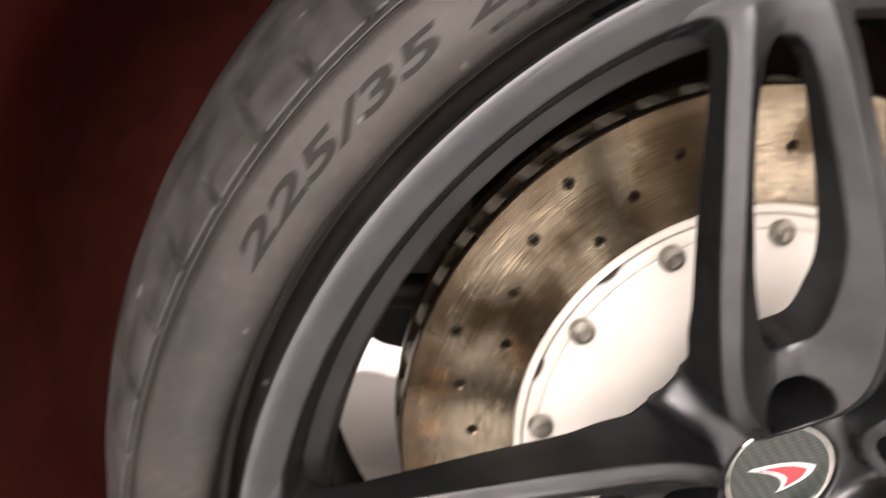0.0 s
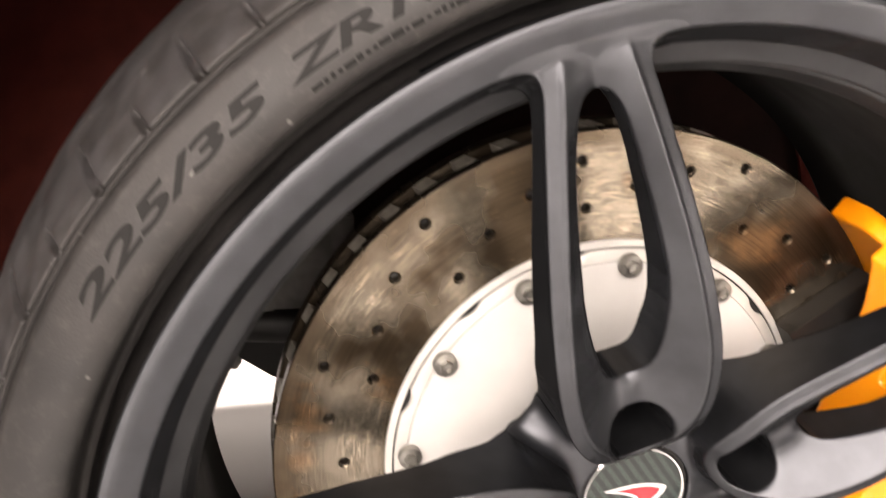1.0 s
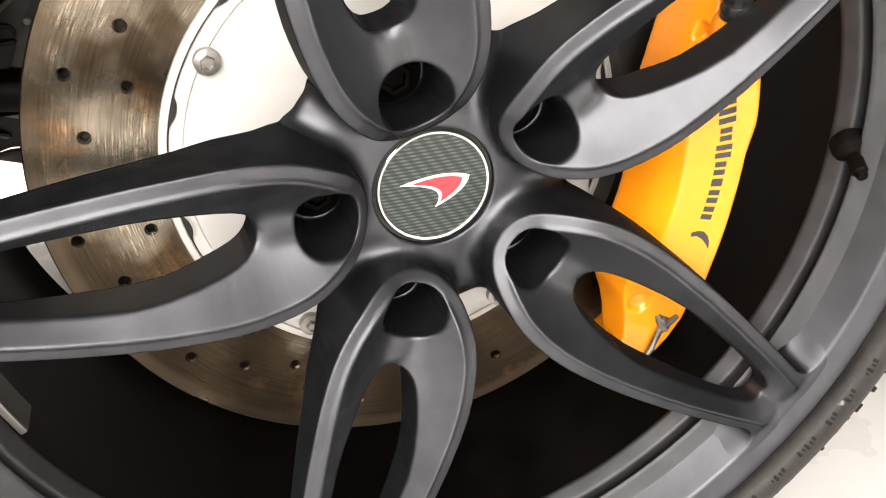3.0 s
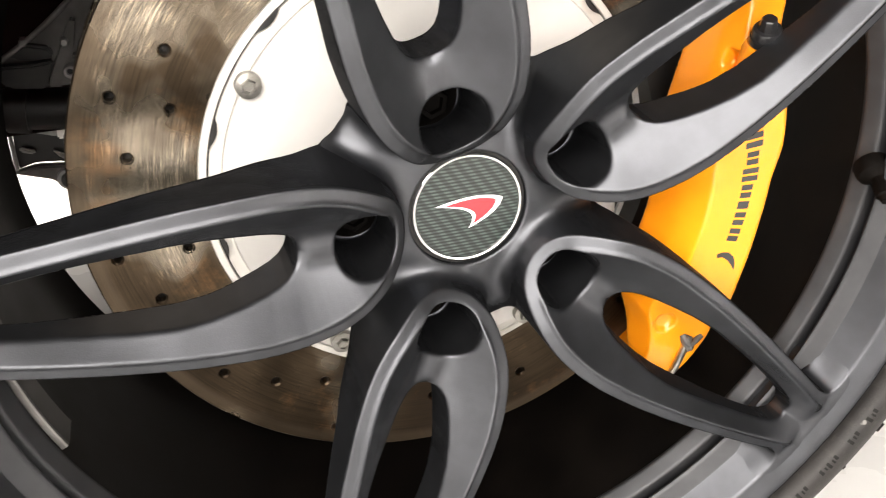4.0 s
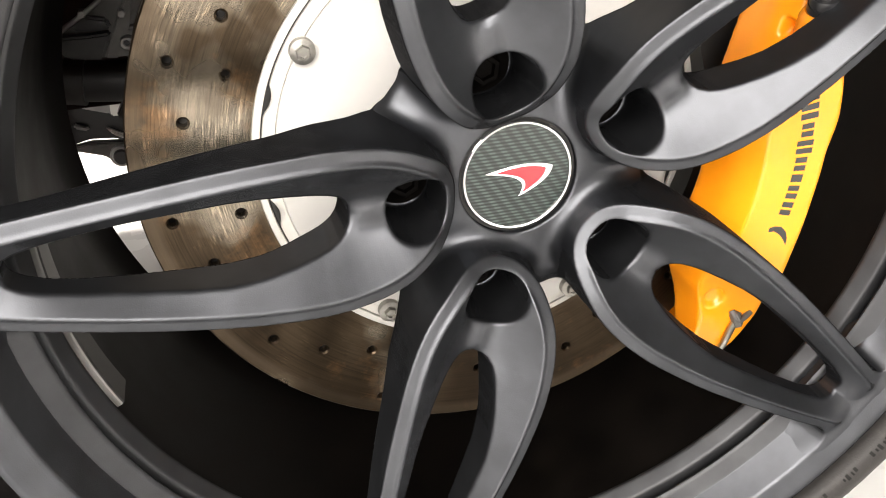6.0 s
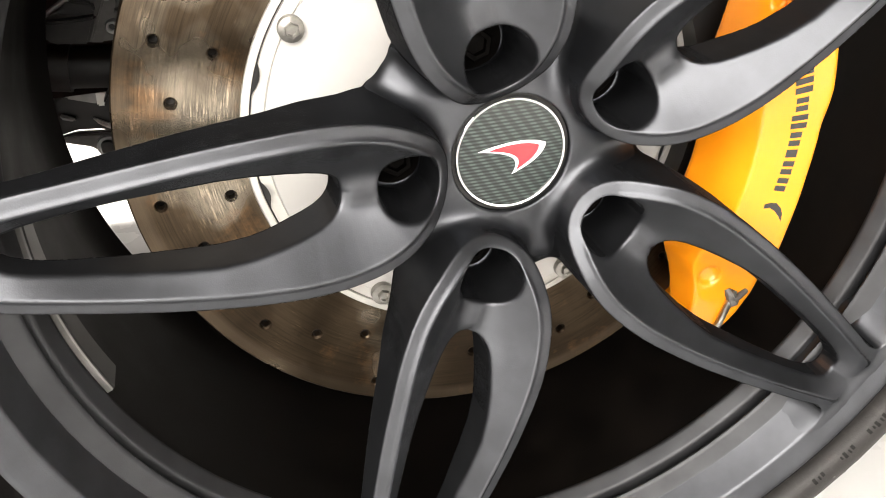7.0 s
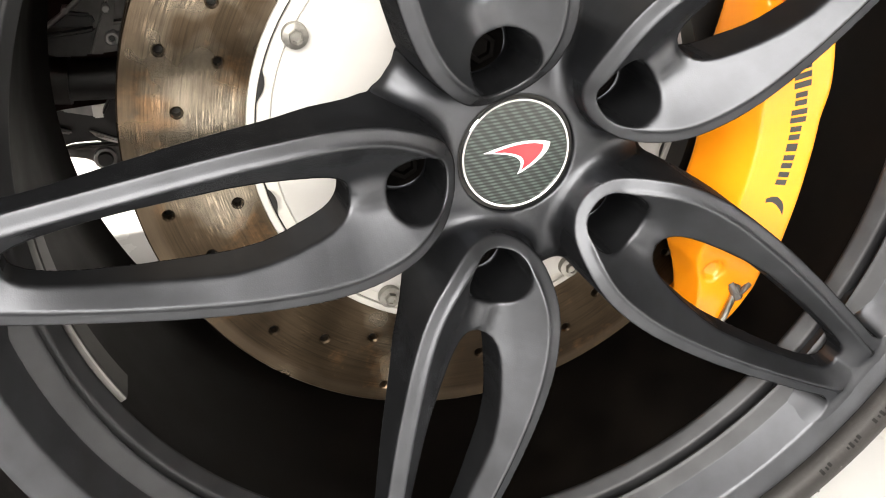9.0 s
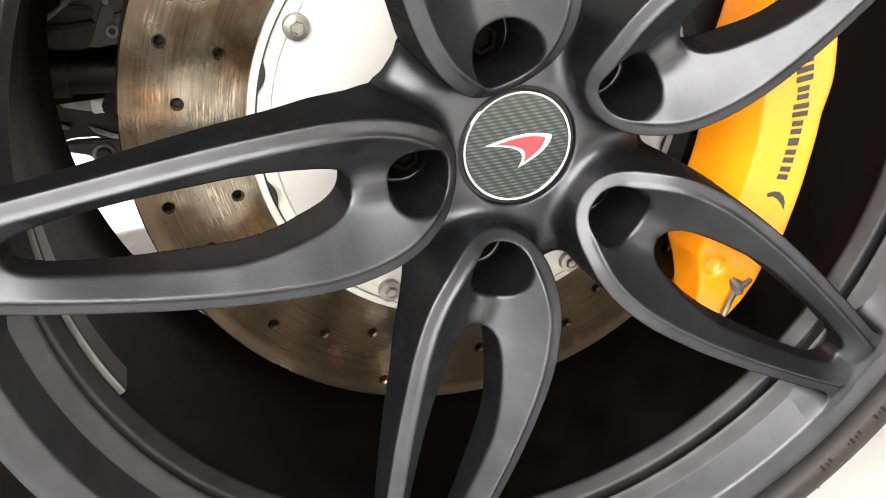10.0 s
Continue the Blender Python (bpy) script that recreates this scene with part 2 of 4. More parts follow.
patch = ramp(DISC, half, "Value", [(0.53, (0, 0, 0)), (0.62, (1, 1, 1))])
tone2 = blend(DISC, (patch, "Color"), (1.0, 1.0, 1.0), (scuff, "Color"))
tone = blend(DISC, 1.0, (tone, 2), (tone2, 2), "MULTIPLY")
span = add(DISC, "ShaderNodeSeparateXYZ")
wire(DISC, axle_v, "Vector", span, "Vector")
unswept = ramp(DISC, span, "X", [(0.1240, (0.55, 0.55, 0.55)), (0.1275, (0, 0, 0)), (0.1792, (0, 0, 0)), (0.1800, (1, 1, 1)), (0.1808, (0.5, 0.5, 0.5))])
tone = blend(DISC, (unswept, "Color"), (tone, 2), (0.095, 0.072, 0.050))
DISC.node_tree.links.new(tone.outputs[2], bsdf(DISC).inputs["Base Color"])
grain = add(DISC, "ShaderNodeTangent")
grain.direction_type, grain.axis = "RADIAL", "Y"
wire(DISC, grain, "Tangent", bsdf(DISC), "Tangent")
bsdf(DISC).inputs["Anisotropic"].default_value = 0.6
bsdf(DISC).inputs["Anisotropic Rotation"].default_value = 0.25
dull = add(DISC, "ShaderNodeMapRange", From_Min=0.3, From_Max=0.7, To_Min=0.46, To_Max=0.16)
wire(DISC, worn, "Value", dull, "Value")
wire(DISC, dull, "Result", bsdf(DISC), "Roughness")
relief = add(DISC, "ShaderNodeBump", Strength=0.18, Distance=0.0003)
wire(DISC, n1, "Fac", relief, "Height")
relief2 = add(DISC, "ShaderNodeBump", Distance=0.0005)
wire(DISC, n3, "Fac", relief2, "Height")
ridge = add(DISC, "ShaderNodeMapRange", From_Min=0.45, From_Max=0.62, To_Min=0.05, To_Max=0.46)
wire(DISC, half, "Value", ridge, "Value")
wire(DISC, ridge, "Result", relief2, "Strength")
wire(DISC, relief, "Normal", relief2, "Normal")
wire(DISC, relief2, "Normal", bsdf(DISC), "Normal")

# carbon twill: fine rows crossed by slanting bands
CARBON = material("carbon_weave", (0.1, 0.11, 0.1), 0.3, spec=0.4, coat=0.5)
bsdf(CARBON).inputs["Coat Roughness"].default_value = 0.04
ctc = add(CARBON, "ShaderNodeTexCoord")
w1 = add(CARBON, "ShaderNodeTexWave", Scale=170, Distortion=0.0)
w1.bands_direction = "Z"
wire(CARBON, ctc, "Object", w1, "Vector")
turned = add(CARBON, "ShaderNodeMapping", Rotation=(0, 0.62, 0))
wire(CARBON, ctc, "Object", turned, "Vector")
w2 = add(CARBON, "ShaderNodeTexWave", Scale=62, Distortion=0.4)
w2.bands_direction = "X"
wire(CARBON, turned, "Vector", w2, "Vector")
c1 = ramp(CARBON, w1, "Fac", [(0.25, (0.006, 0.011, 0.010)), (0.75, (0.050, 0.070, 0.064))])
c2 = ramp(CARBON, w2, "Fac", [(0.2, (0.3, 0.3, 0.3)), (0.8, (1, 1, 1))])
weave = blend(CARBON, 0.85, (c1, "Color"), (c2, "Color"), "MULTIPLY")
CARBON.node_tree.links.new(weave.outputs[2], bsdf(CARBON).inputs["Base Color"])

# ------------------------------------------------------------------ building helpers


def mesh_from(name, verts, faces, smooth=True):
    me = bpy.data.meshes.new(name)
    me.from_pydata([tuple(v) for v in verts], [], [tuple(int(i) for i in f) for f in faces])
    if smooth:
        me.polygons.foreach_set("use_smooth", [True] * len(me.polygons))
    me.update()
    return me


def part(name, data, mat, parent=None, label="", m=None):
    """One mesh object under a thing or a part."""
    if isinstance(data, bmesh.types.BMesh):
        me = bpy.data.meshes.new(name)
        data.to_mesh(me)
        data.free()
        data = me
    if not data.materials:
        data.materials.append(mat)
    ob = new(name, data)
    if parent:
        ob.parent = parent
    ob.matrix_basis = m or Matrix.Identity(4)
    if label:
        tagged(ob, label)
    return ob


def thing(name, label, category, at=(0, 0, 0), group="", kind=""):
    ob = new(name)
    ob.location = at
    ob.empty_display_size = 0.05
    return tagged(ob, label, category, group, kind)


AXLE = Matrix.Translation((0, 0, HUB))     # things that turn about the wheel's axis are built round the origin, front to -y


def spin(deg):
    """Turn counter-clockwise, as seen from the front, about the axle, by degrees."""
    return Matrix.Rotation(-radians(deg), 4, "Y")


def lathe(name, profile, steps=180, closed=True, arc=(0, 360), smooth=True):
    """Turn a profile of (radius, front) in millimetres about the axle."""
    prof = np.array(profile, float) / 1000
    full = abs(arc[1] - arc[0]) >= 360
    ang = np.radians(np.linspace(arc[0], arc[1], steps, endpoint=not full))
    n, k = len(prof), len(ang)
    verts = [(r * c, -h, r * s) for c, s in zip(np.cos(ang), np.sin(ang)) for r, h in prof]
    faces = []
    for i in range(k if full else k - 1):
        j = (i + 1) % k
        for a in range(n if closed else n - 1):
            b = (a + 1) % n
            faces.append((i * n + a, i * n + b, j * n + b, j * n + a))
    if not full and closed:
        faces += [tuple(range(n)), tuple((k - 1) * n + a for a in reversed(range(n)))]
    return mesh_from(name, verts, faces, smooth)


def sharpen(me, deg=35):
    me.set_sharp_from_angle(angle=radians(deg))
    return me


def surface_net(F, origin, step):
    """Vertices and quads of the surface F = 0 of a grid (negative inside)."""
    S = F < 0
    nx, ny, nz = (d - 1 for d in F.shape)
    corner = [(i, j, k) for i in (0, 1) for j in (0, 1) for k in (0, 1)]

    def view(A, c):
        return A[c[0]:c[0] + nx, c[1]:c[1] + ny, c[2]:c[2] + nz]
    count = sum(view(S, c).astype(np.int8) for c in corner)
    act = (count > 0) & (count < 8)
    cells = np.argwhere(act)
    number = np.full(act.shape, -1, np.int64)
    number[act] = np.arange(len(cells))
    total, weight = np.zeros((len(cells), 3)), np.zeros(len(cells))
    for a in corner:
        for d in range(3):
            if a[d]:
                continue
            b = list(a)
            b[d] = 1
            fa = F[cells[:, 0] + a[0], cells[:, 1] + a[1], cells[:, 2] + a[2]]
            fb = F[cells[:, 0] + b[0], cells[:, 1] + b[1], cells[:, 2] + b[2]]
            cross = (fa < 0) != (fb < 0)
            p = np.tile(np.array(a, float), (len(cells), 1))
            p[:, d] = np.where(cross, fa / np.where(cross, fa - fb, 1), 0)
            total += p * cross[:, None]
            weight += cross
    verts = (cells + total / weight[:, None]) * step + origin
    faces = []
    for d in range(3):
        e, g = (d + 1) % 3, (d + 2) % 3
        lo = [slice(1, -1)] * 3
        lo[d] = slice(0, -1)
        hi = [slice(1, -1)] * 3
        hi[d] = slice(1, None)
        s0, s1 = S[tuple(lo)], S[tuple(hi)]
        at = np.argwhere(s0 != s1)
        sign = s0[tuple(at.T)]
        base = at + 1
        base[:, d] -= 1
        quad = []
        for oe, og in ((-1, -1), (0, -1), (0, 0), (-1, 0)):
            c = base.copy()
            c[:, e] += oe
            c[:, g] += og
            quad.append(number[tuple(c.T)])
        quad = np.array(quad).T
        quad[~sign] = quad[~sign][:, ::-1]
        faces.append(quad)
    return verts, np.concatenate(faces)


def soft_max(a, b, k):
    h = np.clip(0.5 + 0.5 * (a - b) / k, 0, 1)
    return b + (a - b) * h + k * h * (1 - h)


def soft_min(a, b, k):
    return -soft_max(-a, -b, k)


def smooth_curve(x, nodes, values):
    """A smooth curve through a few nodes."""
    n, v = np.array(nodes, float), np.array(values, float)
    d = np.diff(v) / np.diff(n)
    m = np.zeros(len(v))
    ok = d[:-1] * d[1:] > 0
    m[1:-1][ok] = 2 * d[:-1][ok] * d[1:][ok] / (d[:-1] + d[1:])[ok]
    m[0], m[-1] = d[0], d[-1]
    x = np.clip(x, n[0], n[-1])
    i = np.clip(np.searchsorted(n, x) - 1, 0, len(n) - 2)
    h = n[i + 1] - n[i]
    s = (x - n[i]) / h
    return ((2 * s**3 - 3 * s**2 + 1) * v[i] + (s**3 - 2 * s**2 + s) * h * m[i]
            + (-2 * s**3 + 3 * s**2) * v[i + 1] + (s**3 - s**2) * h * m[i + 1])


def outline_distance(U, W, pu, pw):
    """Signed distance (inside negative) to a closed outline, symmetric about w = 0."""
    P = np.array(list(zip(pu, pw)) + [(u, -w) for u, w in zip(pu[::-1], pw[::-1])], float)
    Q = np.roll(P, -1, 0)
    best = np.full(U.shape, 1e9)
    inside = np.zeros(U.shape, bool)
    for (u0, w0), (u1, w1) in zip(P, Q):
        du, dw = u1 - u0, w1 - w0
        ll = du * du + dw * dw
        if ll < 1e-9:
            continue
        t = np.clip(((U - u0) * du + (W - w0) * dw) / ll, 0, 1)
        best = np.minimum(best, (U - u0 - t * du)**2 + (W - w0 - t * dw)**2)
        if w0 != w1:
            cross = (w0 > W) != (w1 > W)
            inside ^= cross & (U < u0 + (W - w0) * du / dw)
    d = np.sqrt(best)
    return np.where(inside, -d, d)


# ------------------------------------------------------------------ wheel
SPOKE_ANGLE = 104.8


def spoke_mesh():
    """One fifth of the wheel's face: a hollow leaf-shaped spoke with its piece of the hub. Millimetres."""
    step = 0.8
    u = np.arange(24, 259, step)
    w = np.arange(-62, 62 + step, step)
    h = np.arange(-2, 101, step)
    U2, W2 = np.meshgrid(u, w, indexing="ij")
    R2 = np.hypot(U2, W2)
    # leaf outline and its height
    leaf_nodes = [36.8, 37.5, 40, 44, 50, 58, 66, 76, 88, 102, 120, 140, 165, 190, 215, 240, 262]
    leaf_u = np.array([36.8, 37.1, 37.5, 38.5, 40, 42, 44, 47, 50, 54, 58, 62, 66, 71, 76, 82, 88, 95, 102, 111, 120, 130, 140, 152, 165, 178, 190, 203, 215, 228, 240, 262])
    leaf_w = smooth_curve(leaf_u, leaf_nodes, [0, 7, 14, 20, 25.0, 29.8, 33.4, 36.3, 38.1, 38.8, 38.0, 36.4, 33.3, 29.6, 25.6, 21.4, 18.5])
    leaf = outline_distance(U2, W2, leaf_u, leaf_w)
    top = smooth_curve(R2, [30, 38, 44, 50, 58, 66, 76, 88, 102, 120, 140, 165, 190, 215, 236, 243, 248, 253, 258],
                       [56, 62.2, 66, 70.4, 75.2, 79.1, 82.2, 84.9, 88.0, 90.8, 92.6, 93.9, 94.4, 94.2, 93.4, 92.2, 90.4, 90.0, 90.0])
    inner = np.maximum(-leaf, 0)
    depth = smooth_curve(U2, [24, 205, 228, 236, 244, 251, 257, 262], [30, 30, 20, 13.5, 7, 2.6, 0.8, 0])
    steep = smooth_curve(U2, [24, 140, 190, 215, 262], [0.030, 0.030, 0.041, 0.036, 0.036])
    bowl = np.maximum(inner - 7.4, 0)
    # outer band leaning outward, a small step up to a crisp crest, then the hollow
    fade = np.clip((250 - U2) / 14, 0, 1)
    hollow = depth * np.tanh(bowl * steep)
    face = top - hollow - fade * (1.2 * np.clip((7.2 - inner) / 1.7, 0, 1) + 0.24 * np.maximum(5.5 - inner, 0))
    face = face + 4.2 * np.exp(-np.abs(W2 / 5.0)**1.6) * np.exp(-((U2 - 78) / 9.5)**4)
    # long slot through the spoke
    slot_u = np.array([87, 87.6, 89.5, 93, 98, 105, 115, 128, 142, 160, 180, 200, 215, 223, 227.5, 229.5, 230.2])
    slot_w = np.array([0, 5, 8.6, 11.6, 13.8, 15.6, 17.4, 19.0, 19.4, 18.0, 15.9, 13.2, 10.4, 8.2, 5.8, 3.2, 0])
    slot = outline_distance(U2, W2, slot_u, slot_w)
    # bolt pocket
    pocket = (((np.abs(U2 - 56.5) / np.where(U2 < 56.5, 14.0, 14.5))**2.3 + (np.abs(W2) / 16.0)**2.3)**(1 / 2.3) - 1) * 15
    # hub plate between the spokes
    fold = np.abs(np.degrees(np.arctan2(W2, U2)))
    web_r = 75.5 - 0.10 * np.minimum(np.abs(36 - fold), 20)**1.2
    hub_top = smooth_curve(R2, [20, 33, 45, 58, 70, 80], [44.2, 44.0, 42.5, 40, 34, 24])
    under = smooth_curve(R2, [20, 60, 80, 95, 112, 125, 141, 165, 190, 215, 235, 262], [4, 14, 30, 45, 53, 59, 63, 67, 71, 74, 73, 73])
    H = h[None, None, :]
    e3 = (slice(None), slice(None), None)
    draft = (top[e3] - H) * 0.025
    plan = soft_min(leaf[e3], (247.9 - R2)[e3] - 0.45 * np.clip(90 - H, 0, 17), 15)
    spoke = soft_max(plan - draft, (H - face[e3]) * 0.86, 0.8)
    spoke = soft_max(spoke, under[e3] - H, 3.0)
    spoke = soft_max(spoke, -(slot[e3] + (88 - H) * 0.06), 1.2)
    hub = soft_max((R2 - web_r)[e3] - 0.15 * (hub_top[e3] - H), (H - hub_top[e3]) * 0.95, 3.5)
    hub = soft_max(hub, 6.0 + np.maximum(R2[e3] - 42, 0) * 0.62 - H, 2.0)
    slope = smooth_curve(R2, [226, 229.5, 238.8, 246.4, 248.6, 252, 256, 259], [62, 67.4, 73.0, 88.6, 90.9, 92.4, 94.2, 95.4]) - 0.8 - 6.0 * np.clip((np.abs(W2) - 33) / 14, 0, 1)**2
    ring = soft_max((H - slope[e3]) * 0.45, (232.0 + 8 * np.clip((np.abs(W2) - 33) / 14, 0, 1))[e3] - R2[e3] + 0 * H, 1.0)
    ring = soft_max(ring, 60 - H, 2.0)
    F = soft_min(spoke, hub, 9.0)
    F = soft_min(F, ring, 4.0)
    F = soft_max(F, -soft_max(pocket[e3] - draft * 0.4, 27.0 - H, 2.0), 1.6)
    F = soft_max(F, -soft_max((R2 - 30.6)[e3], 36.0 - H, 0.5), 0.9)
    F = soft_max(F, (R2 - 257.5)[e3] + 0 * H, 0.5)
    verts, faces = surface_net(F, np.array([u[0], w[0], h[0]]), step)
    origin = np.array([u[0], w[0], h[0]])
    field = np.stack([F, *np.gradient(F, step)], -1)

    def probe(p):
        """The field and its slope between the grid's points."""
        q = np.clip((p - origin) / step, 0, np.array(F.shape) - 1.001)
        i = q.astype(int)
        f = q - i
        out = 0
        for a in (0, 1):
            for b in (0, 1):
                for c in (0, 1):
                    k = (f[:, 0] if a else 1 - f[:, 0]) * (f[:, 1] if b else 1 - f[:, 1]) * (f[:, 2] if c else 1 - f[:, 2])
                    out = out + k[:, None] * field[i[:, 0] + a, i[:, 1] + b, i[:, 2] + c]
        return out
    for _ in range(2):
        g = probe(verts)
        move = -g[:, :1] * g[:, 1:] / ((g[:, 1:]**2).sum(1)[:, None] + 1e-6)
        verts = verts + np.clip(move, -0.4, 0.4)
    keep = np.abs(np.degrees(np.arctan2(verts[:, 1], verts[:, 0]))) <= 36.0 + 120 / np.maximum(np.hypot(verts[:, 0], verts[:, 1]), 20)
    faces = faces[keep[faces].all(1)]
    ids = np.unique(faces)
    back = np.full(len(verts), -1)
    back[ids] = np.arange(len(ids))
    me = mesh_from("spoke", verts[ids], back[faces])
    bm = bmesh.new()
    bm.from_mesh(me)
    for side in (1, -1):
        a = radians(36) * side
        bmesh.ops.bisect_plane(bm, geom=bm.verts[:] + bm.edges[:] + bm.faces[:], plane_co=(0, 0, 0), plane_no=(-math.sin(a) * side, math.cos(a) * side, 0), clear_outer=True)
    bm.to_mesh(me)
    bm.free()
    at = np.array([v.co[:] for v in me.vertices])
    slope = probe(at)[:, 1:]
    me.vertices.foreach_set("co", np.c_[at[:, 0], -at[:, 2], at[:, 1]].ravel() / 1000)
    me.polygons.foreach_set("use_smooth", [True] * len(me.polygons))
    me.update()
    slope /= np.linalg.norm(slope, axis=1)[:, None] + 1e-9
    me.normals_split_custom_set_from_vertices([(x, -z, y) for x, y, z in slope])
    return me


wheel = thing("alloy_wheel", "satin graphite five-spoke alloy wheel with low-profile tyre on white floor", "wheel")
spoke_me = spoke_mesh()
for k in range(5):
    part("spoke", spoke_me, WHEEL, wheel, m=AXLE @ spin(SPOKE_ANGLE - 72 * k))

RIM = [(257, 84), (261.3, 88), (262.9, 91.5), (263.1, 93.6), (262.3, 95.2), (260.6, 95.9), (258.6, 95.6), (256.0, 94.5), (252.0, 92.5), (249.2, 91.3), (248.0, 90.8), (247.2, 90.1),
       (246.6, 89.0), (239.6, 74.4), (239.1, 73.6), (248, 72), (250, 80)]
RIM_SHELF = [(239.15, 73.6), (238.0, 72.7), (231.4, 69.4), (230.2, 68.6), (229.6, 67.6), (230.0, 66.4), (236.0, 65.0), (237.4, 63.4), (236.8, 61.6), (230.6, 60.9), (229.0, 60.7),
            (228.2, 60.0), (227.6, 59.0), (224.6, 53.6), (224.0, 52.4), (224.2, 51.2), (225.0, 50.2), (238, 46), (246, 60), (246, 71)]
part("rim", sharpen(lathe("rim", RIM, 240), 40), WHEEL, wheel, m=AXLE)
part("rim_shelf", sharpen(lathe("rim_shelf", RIM_SHELF, 240), 40), SHELF_SHADE, wheel, "inner rim shelf, wheel paint darkened for shade", AXLE)
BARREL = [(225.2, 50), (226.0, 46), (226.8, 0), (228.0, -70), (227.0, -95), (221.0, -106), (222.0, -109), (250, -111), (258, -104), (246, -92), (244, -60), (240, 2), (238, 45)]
part("barrel", sharpen(lathe("barrel", BARREL, 240), 40), BARREL_BLACK, wheel, "inner barrel in near-black that holds its shade", AXLE)


# centre cap
cap = part("center_cap", sharpen(lathe("center_cap", [(0.01, 42.4), (10, 42.35), (20, 42.2), (26.9, 41.9), (26.9, 38), (0.01, 38)], 96)), CARBON, wheel,
           "dark carbon weave cap with a red curved mark", AXLE)
part("cap_ring", sharpen(lathe("cap_ring", [(26.9, 41.6), (27.2, 42.7), (28.2, 42.9), (28.8, 42.3), (28.9, 38), (26.9, 38)], 96)), CHROME, cap, "polished metal ring")
part("cap_seat", sharpen(lathe("cap_seat", [(28.9, 40.6), (30.9, 40.8), (31.0, 36.2), (28.9, 36.2)], 96)), BLACK, cap)


def flat_shape(name, points, front, thick=0.4):
    """A flat plate from an outline of (x, z) millimetres, its face at that front."""
    bm = bmesh.new()
    f = bm.faces.new([bm.verts.new((x / 1000, -front / 1000, z / 1000)) for x, z in points])
    if f.normal.y > 0:
        bmesh.ops.reverse_faces(bm, faces=[f])
    r = bmesh.ops.extrude_face_region(bm, geom=[f])
    bmesh.ops.translate(bm, vec=(0, thick / 1000, 0), verts=[v for v in r["geom"] if isinstance(v, bmesh.types.BMVert)])
    bmesh.ops.recalc_face_normals(bm, faces=bm.faces)
    return bm


def bezier(points, n):
    """Points of a quadratic or cubic curve, without its last one."""
    out = []
    for i in range(n):
        t, row = i / n, [Vector(p) for p in points]
        while len(row) > 1:
            row = [a.lerp(b, t) for a, b in zip(row, row[1:])]
        out.append(tuple(row[0]))
    return out


def swoosh(tail, crown, tip, side, foot, bay1, bay2):
    """A curved wedge, tapering to its tail."""
    return bezier((tail, crown, tip), 20) + bezier((tip, side, foot), 14) + bezier((foot, bay1, bay2, tail), 20)


part("mark_border", flat_shape("mark_border", swoosh((-16.8, 3.2), (6, 8.8), (18.2, 3.2), (17.5, -4.5), (0.2, -10.9), (6, -3), (0, 0.5)), 42.6), WHITE_PRINT, cap,
     "white outlined curved mark")
part("mark", flat_shape("mark", swoosh((-11.8, 2.9), (5.2, 6.6), (14.6, 2.6), (14.6, -3.0), (2.3, -8.9), (6.6, -3), (1.8, 1.1)), 42.85), RED, cap, "red curved mark")


# wheel bolts in their pockets
def bolt_mesh(base=10.0, top=33):
    bm = bmesh.new()
    rings = [(base, 26, 36), (base * 0.96, top, 36), (8.4, top + 1, 6), (8.4, 38.4, 6), (7.6, 39.3, 6), (5.4, 39.3, 6), (5.0, 36.5, 6)]
    prev = None
    for r, f, n in rings:
        ring = []
        for i in range(36):
            a = 2 * math.pi * i / 36
            rr = r if n == 36 else r * math.cos(math.pi / 6) / math.cos((a % (math.pi / 3)) - math.pi / 6)
            ring.append(bm.verts.new((rr * math.cos(a) / 1000, -f / 1000, rr * math.sin(a) / 1000)))
        if prev:
            for i in range(36):
                j = (i + 1) % 36
                bm.faces.new((prev[i], prev[j], ring[j], ring[i]))
        prev = ring
    bm.faces.new(prev)
    bmesh.ops.recalc_face_normals(bm, faces=bm.faces)
    me = bpy.data.meshes.new("wheel_bolt")
    bm.to_mesh(me)
    bm.free()
    return me


# The wide black base fills the pocket floor, standing in for shade there.
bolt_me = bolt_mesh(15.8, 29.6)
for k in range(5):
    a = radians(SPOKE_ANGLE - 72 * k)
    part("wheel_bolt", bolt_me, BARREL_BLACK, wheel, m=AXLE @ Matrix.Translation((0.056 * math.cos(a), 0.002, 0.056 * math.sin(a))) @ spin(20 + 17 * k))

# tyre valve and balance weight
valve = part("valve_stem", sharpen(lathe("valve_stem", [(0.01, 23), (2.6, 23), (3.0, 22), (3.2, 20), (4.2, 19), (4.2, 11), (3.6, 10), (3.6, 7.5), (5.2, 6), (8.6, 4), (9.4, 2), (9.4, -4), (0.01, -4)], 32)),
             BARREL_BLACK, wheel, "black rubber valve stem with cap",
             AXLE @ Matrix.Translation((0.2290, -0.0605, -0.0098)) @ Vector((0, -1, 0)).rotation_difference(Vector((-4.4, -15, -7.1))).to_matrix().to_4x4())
# One weight in two tones: shaded inner face black, lit front edge bright.
weight = part("balance_weight", sharpen(lathe("balance_weight", [(227, 45.2), (222.9, 45.2), (222.1, 44.4), (222.1, 26.5), (227, 26)], 30, arc=(-182, -157))), BLACK, wheel,
              "adhesive balance weight, black for its shaded face, with lit edge", AXLE)
part("lit_edge", sharpen(lathe("lit_edge", [(226.6, 46.2), (223.4, 46.2), (222.7, 45.6), (223.0, 45.3), (226.6, 45.3)], 30, arc=(-182, -157))), ALLOY, weight, "metal edge in the lit tone")


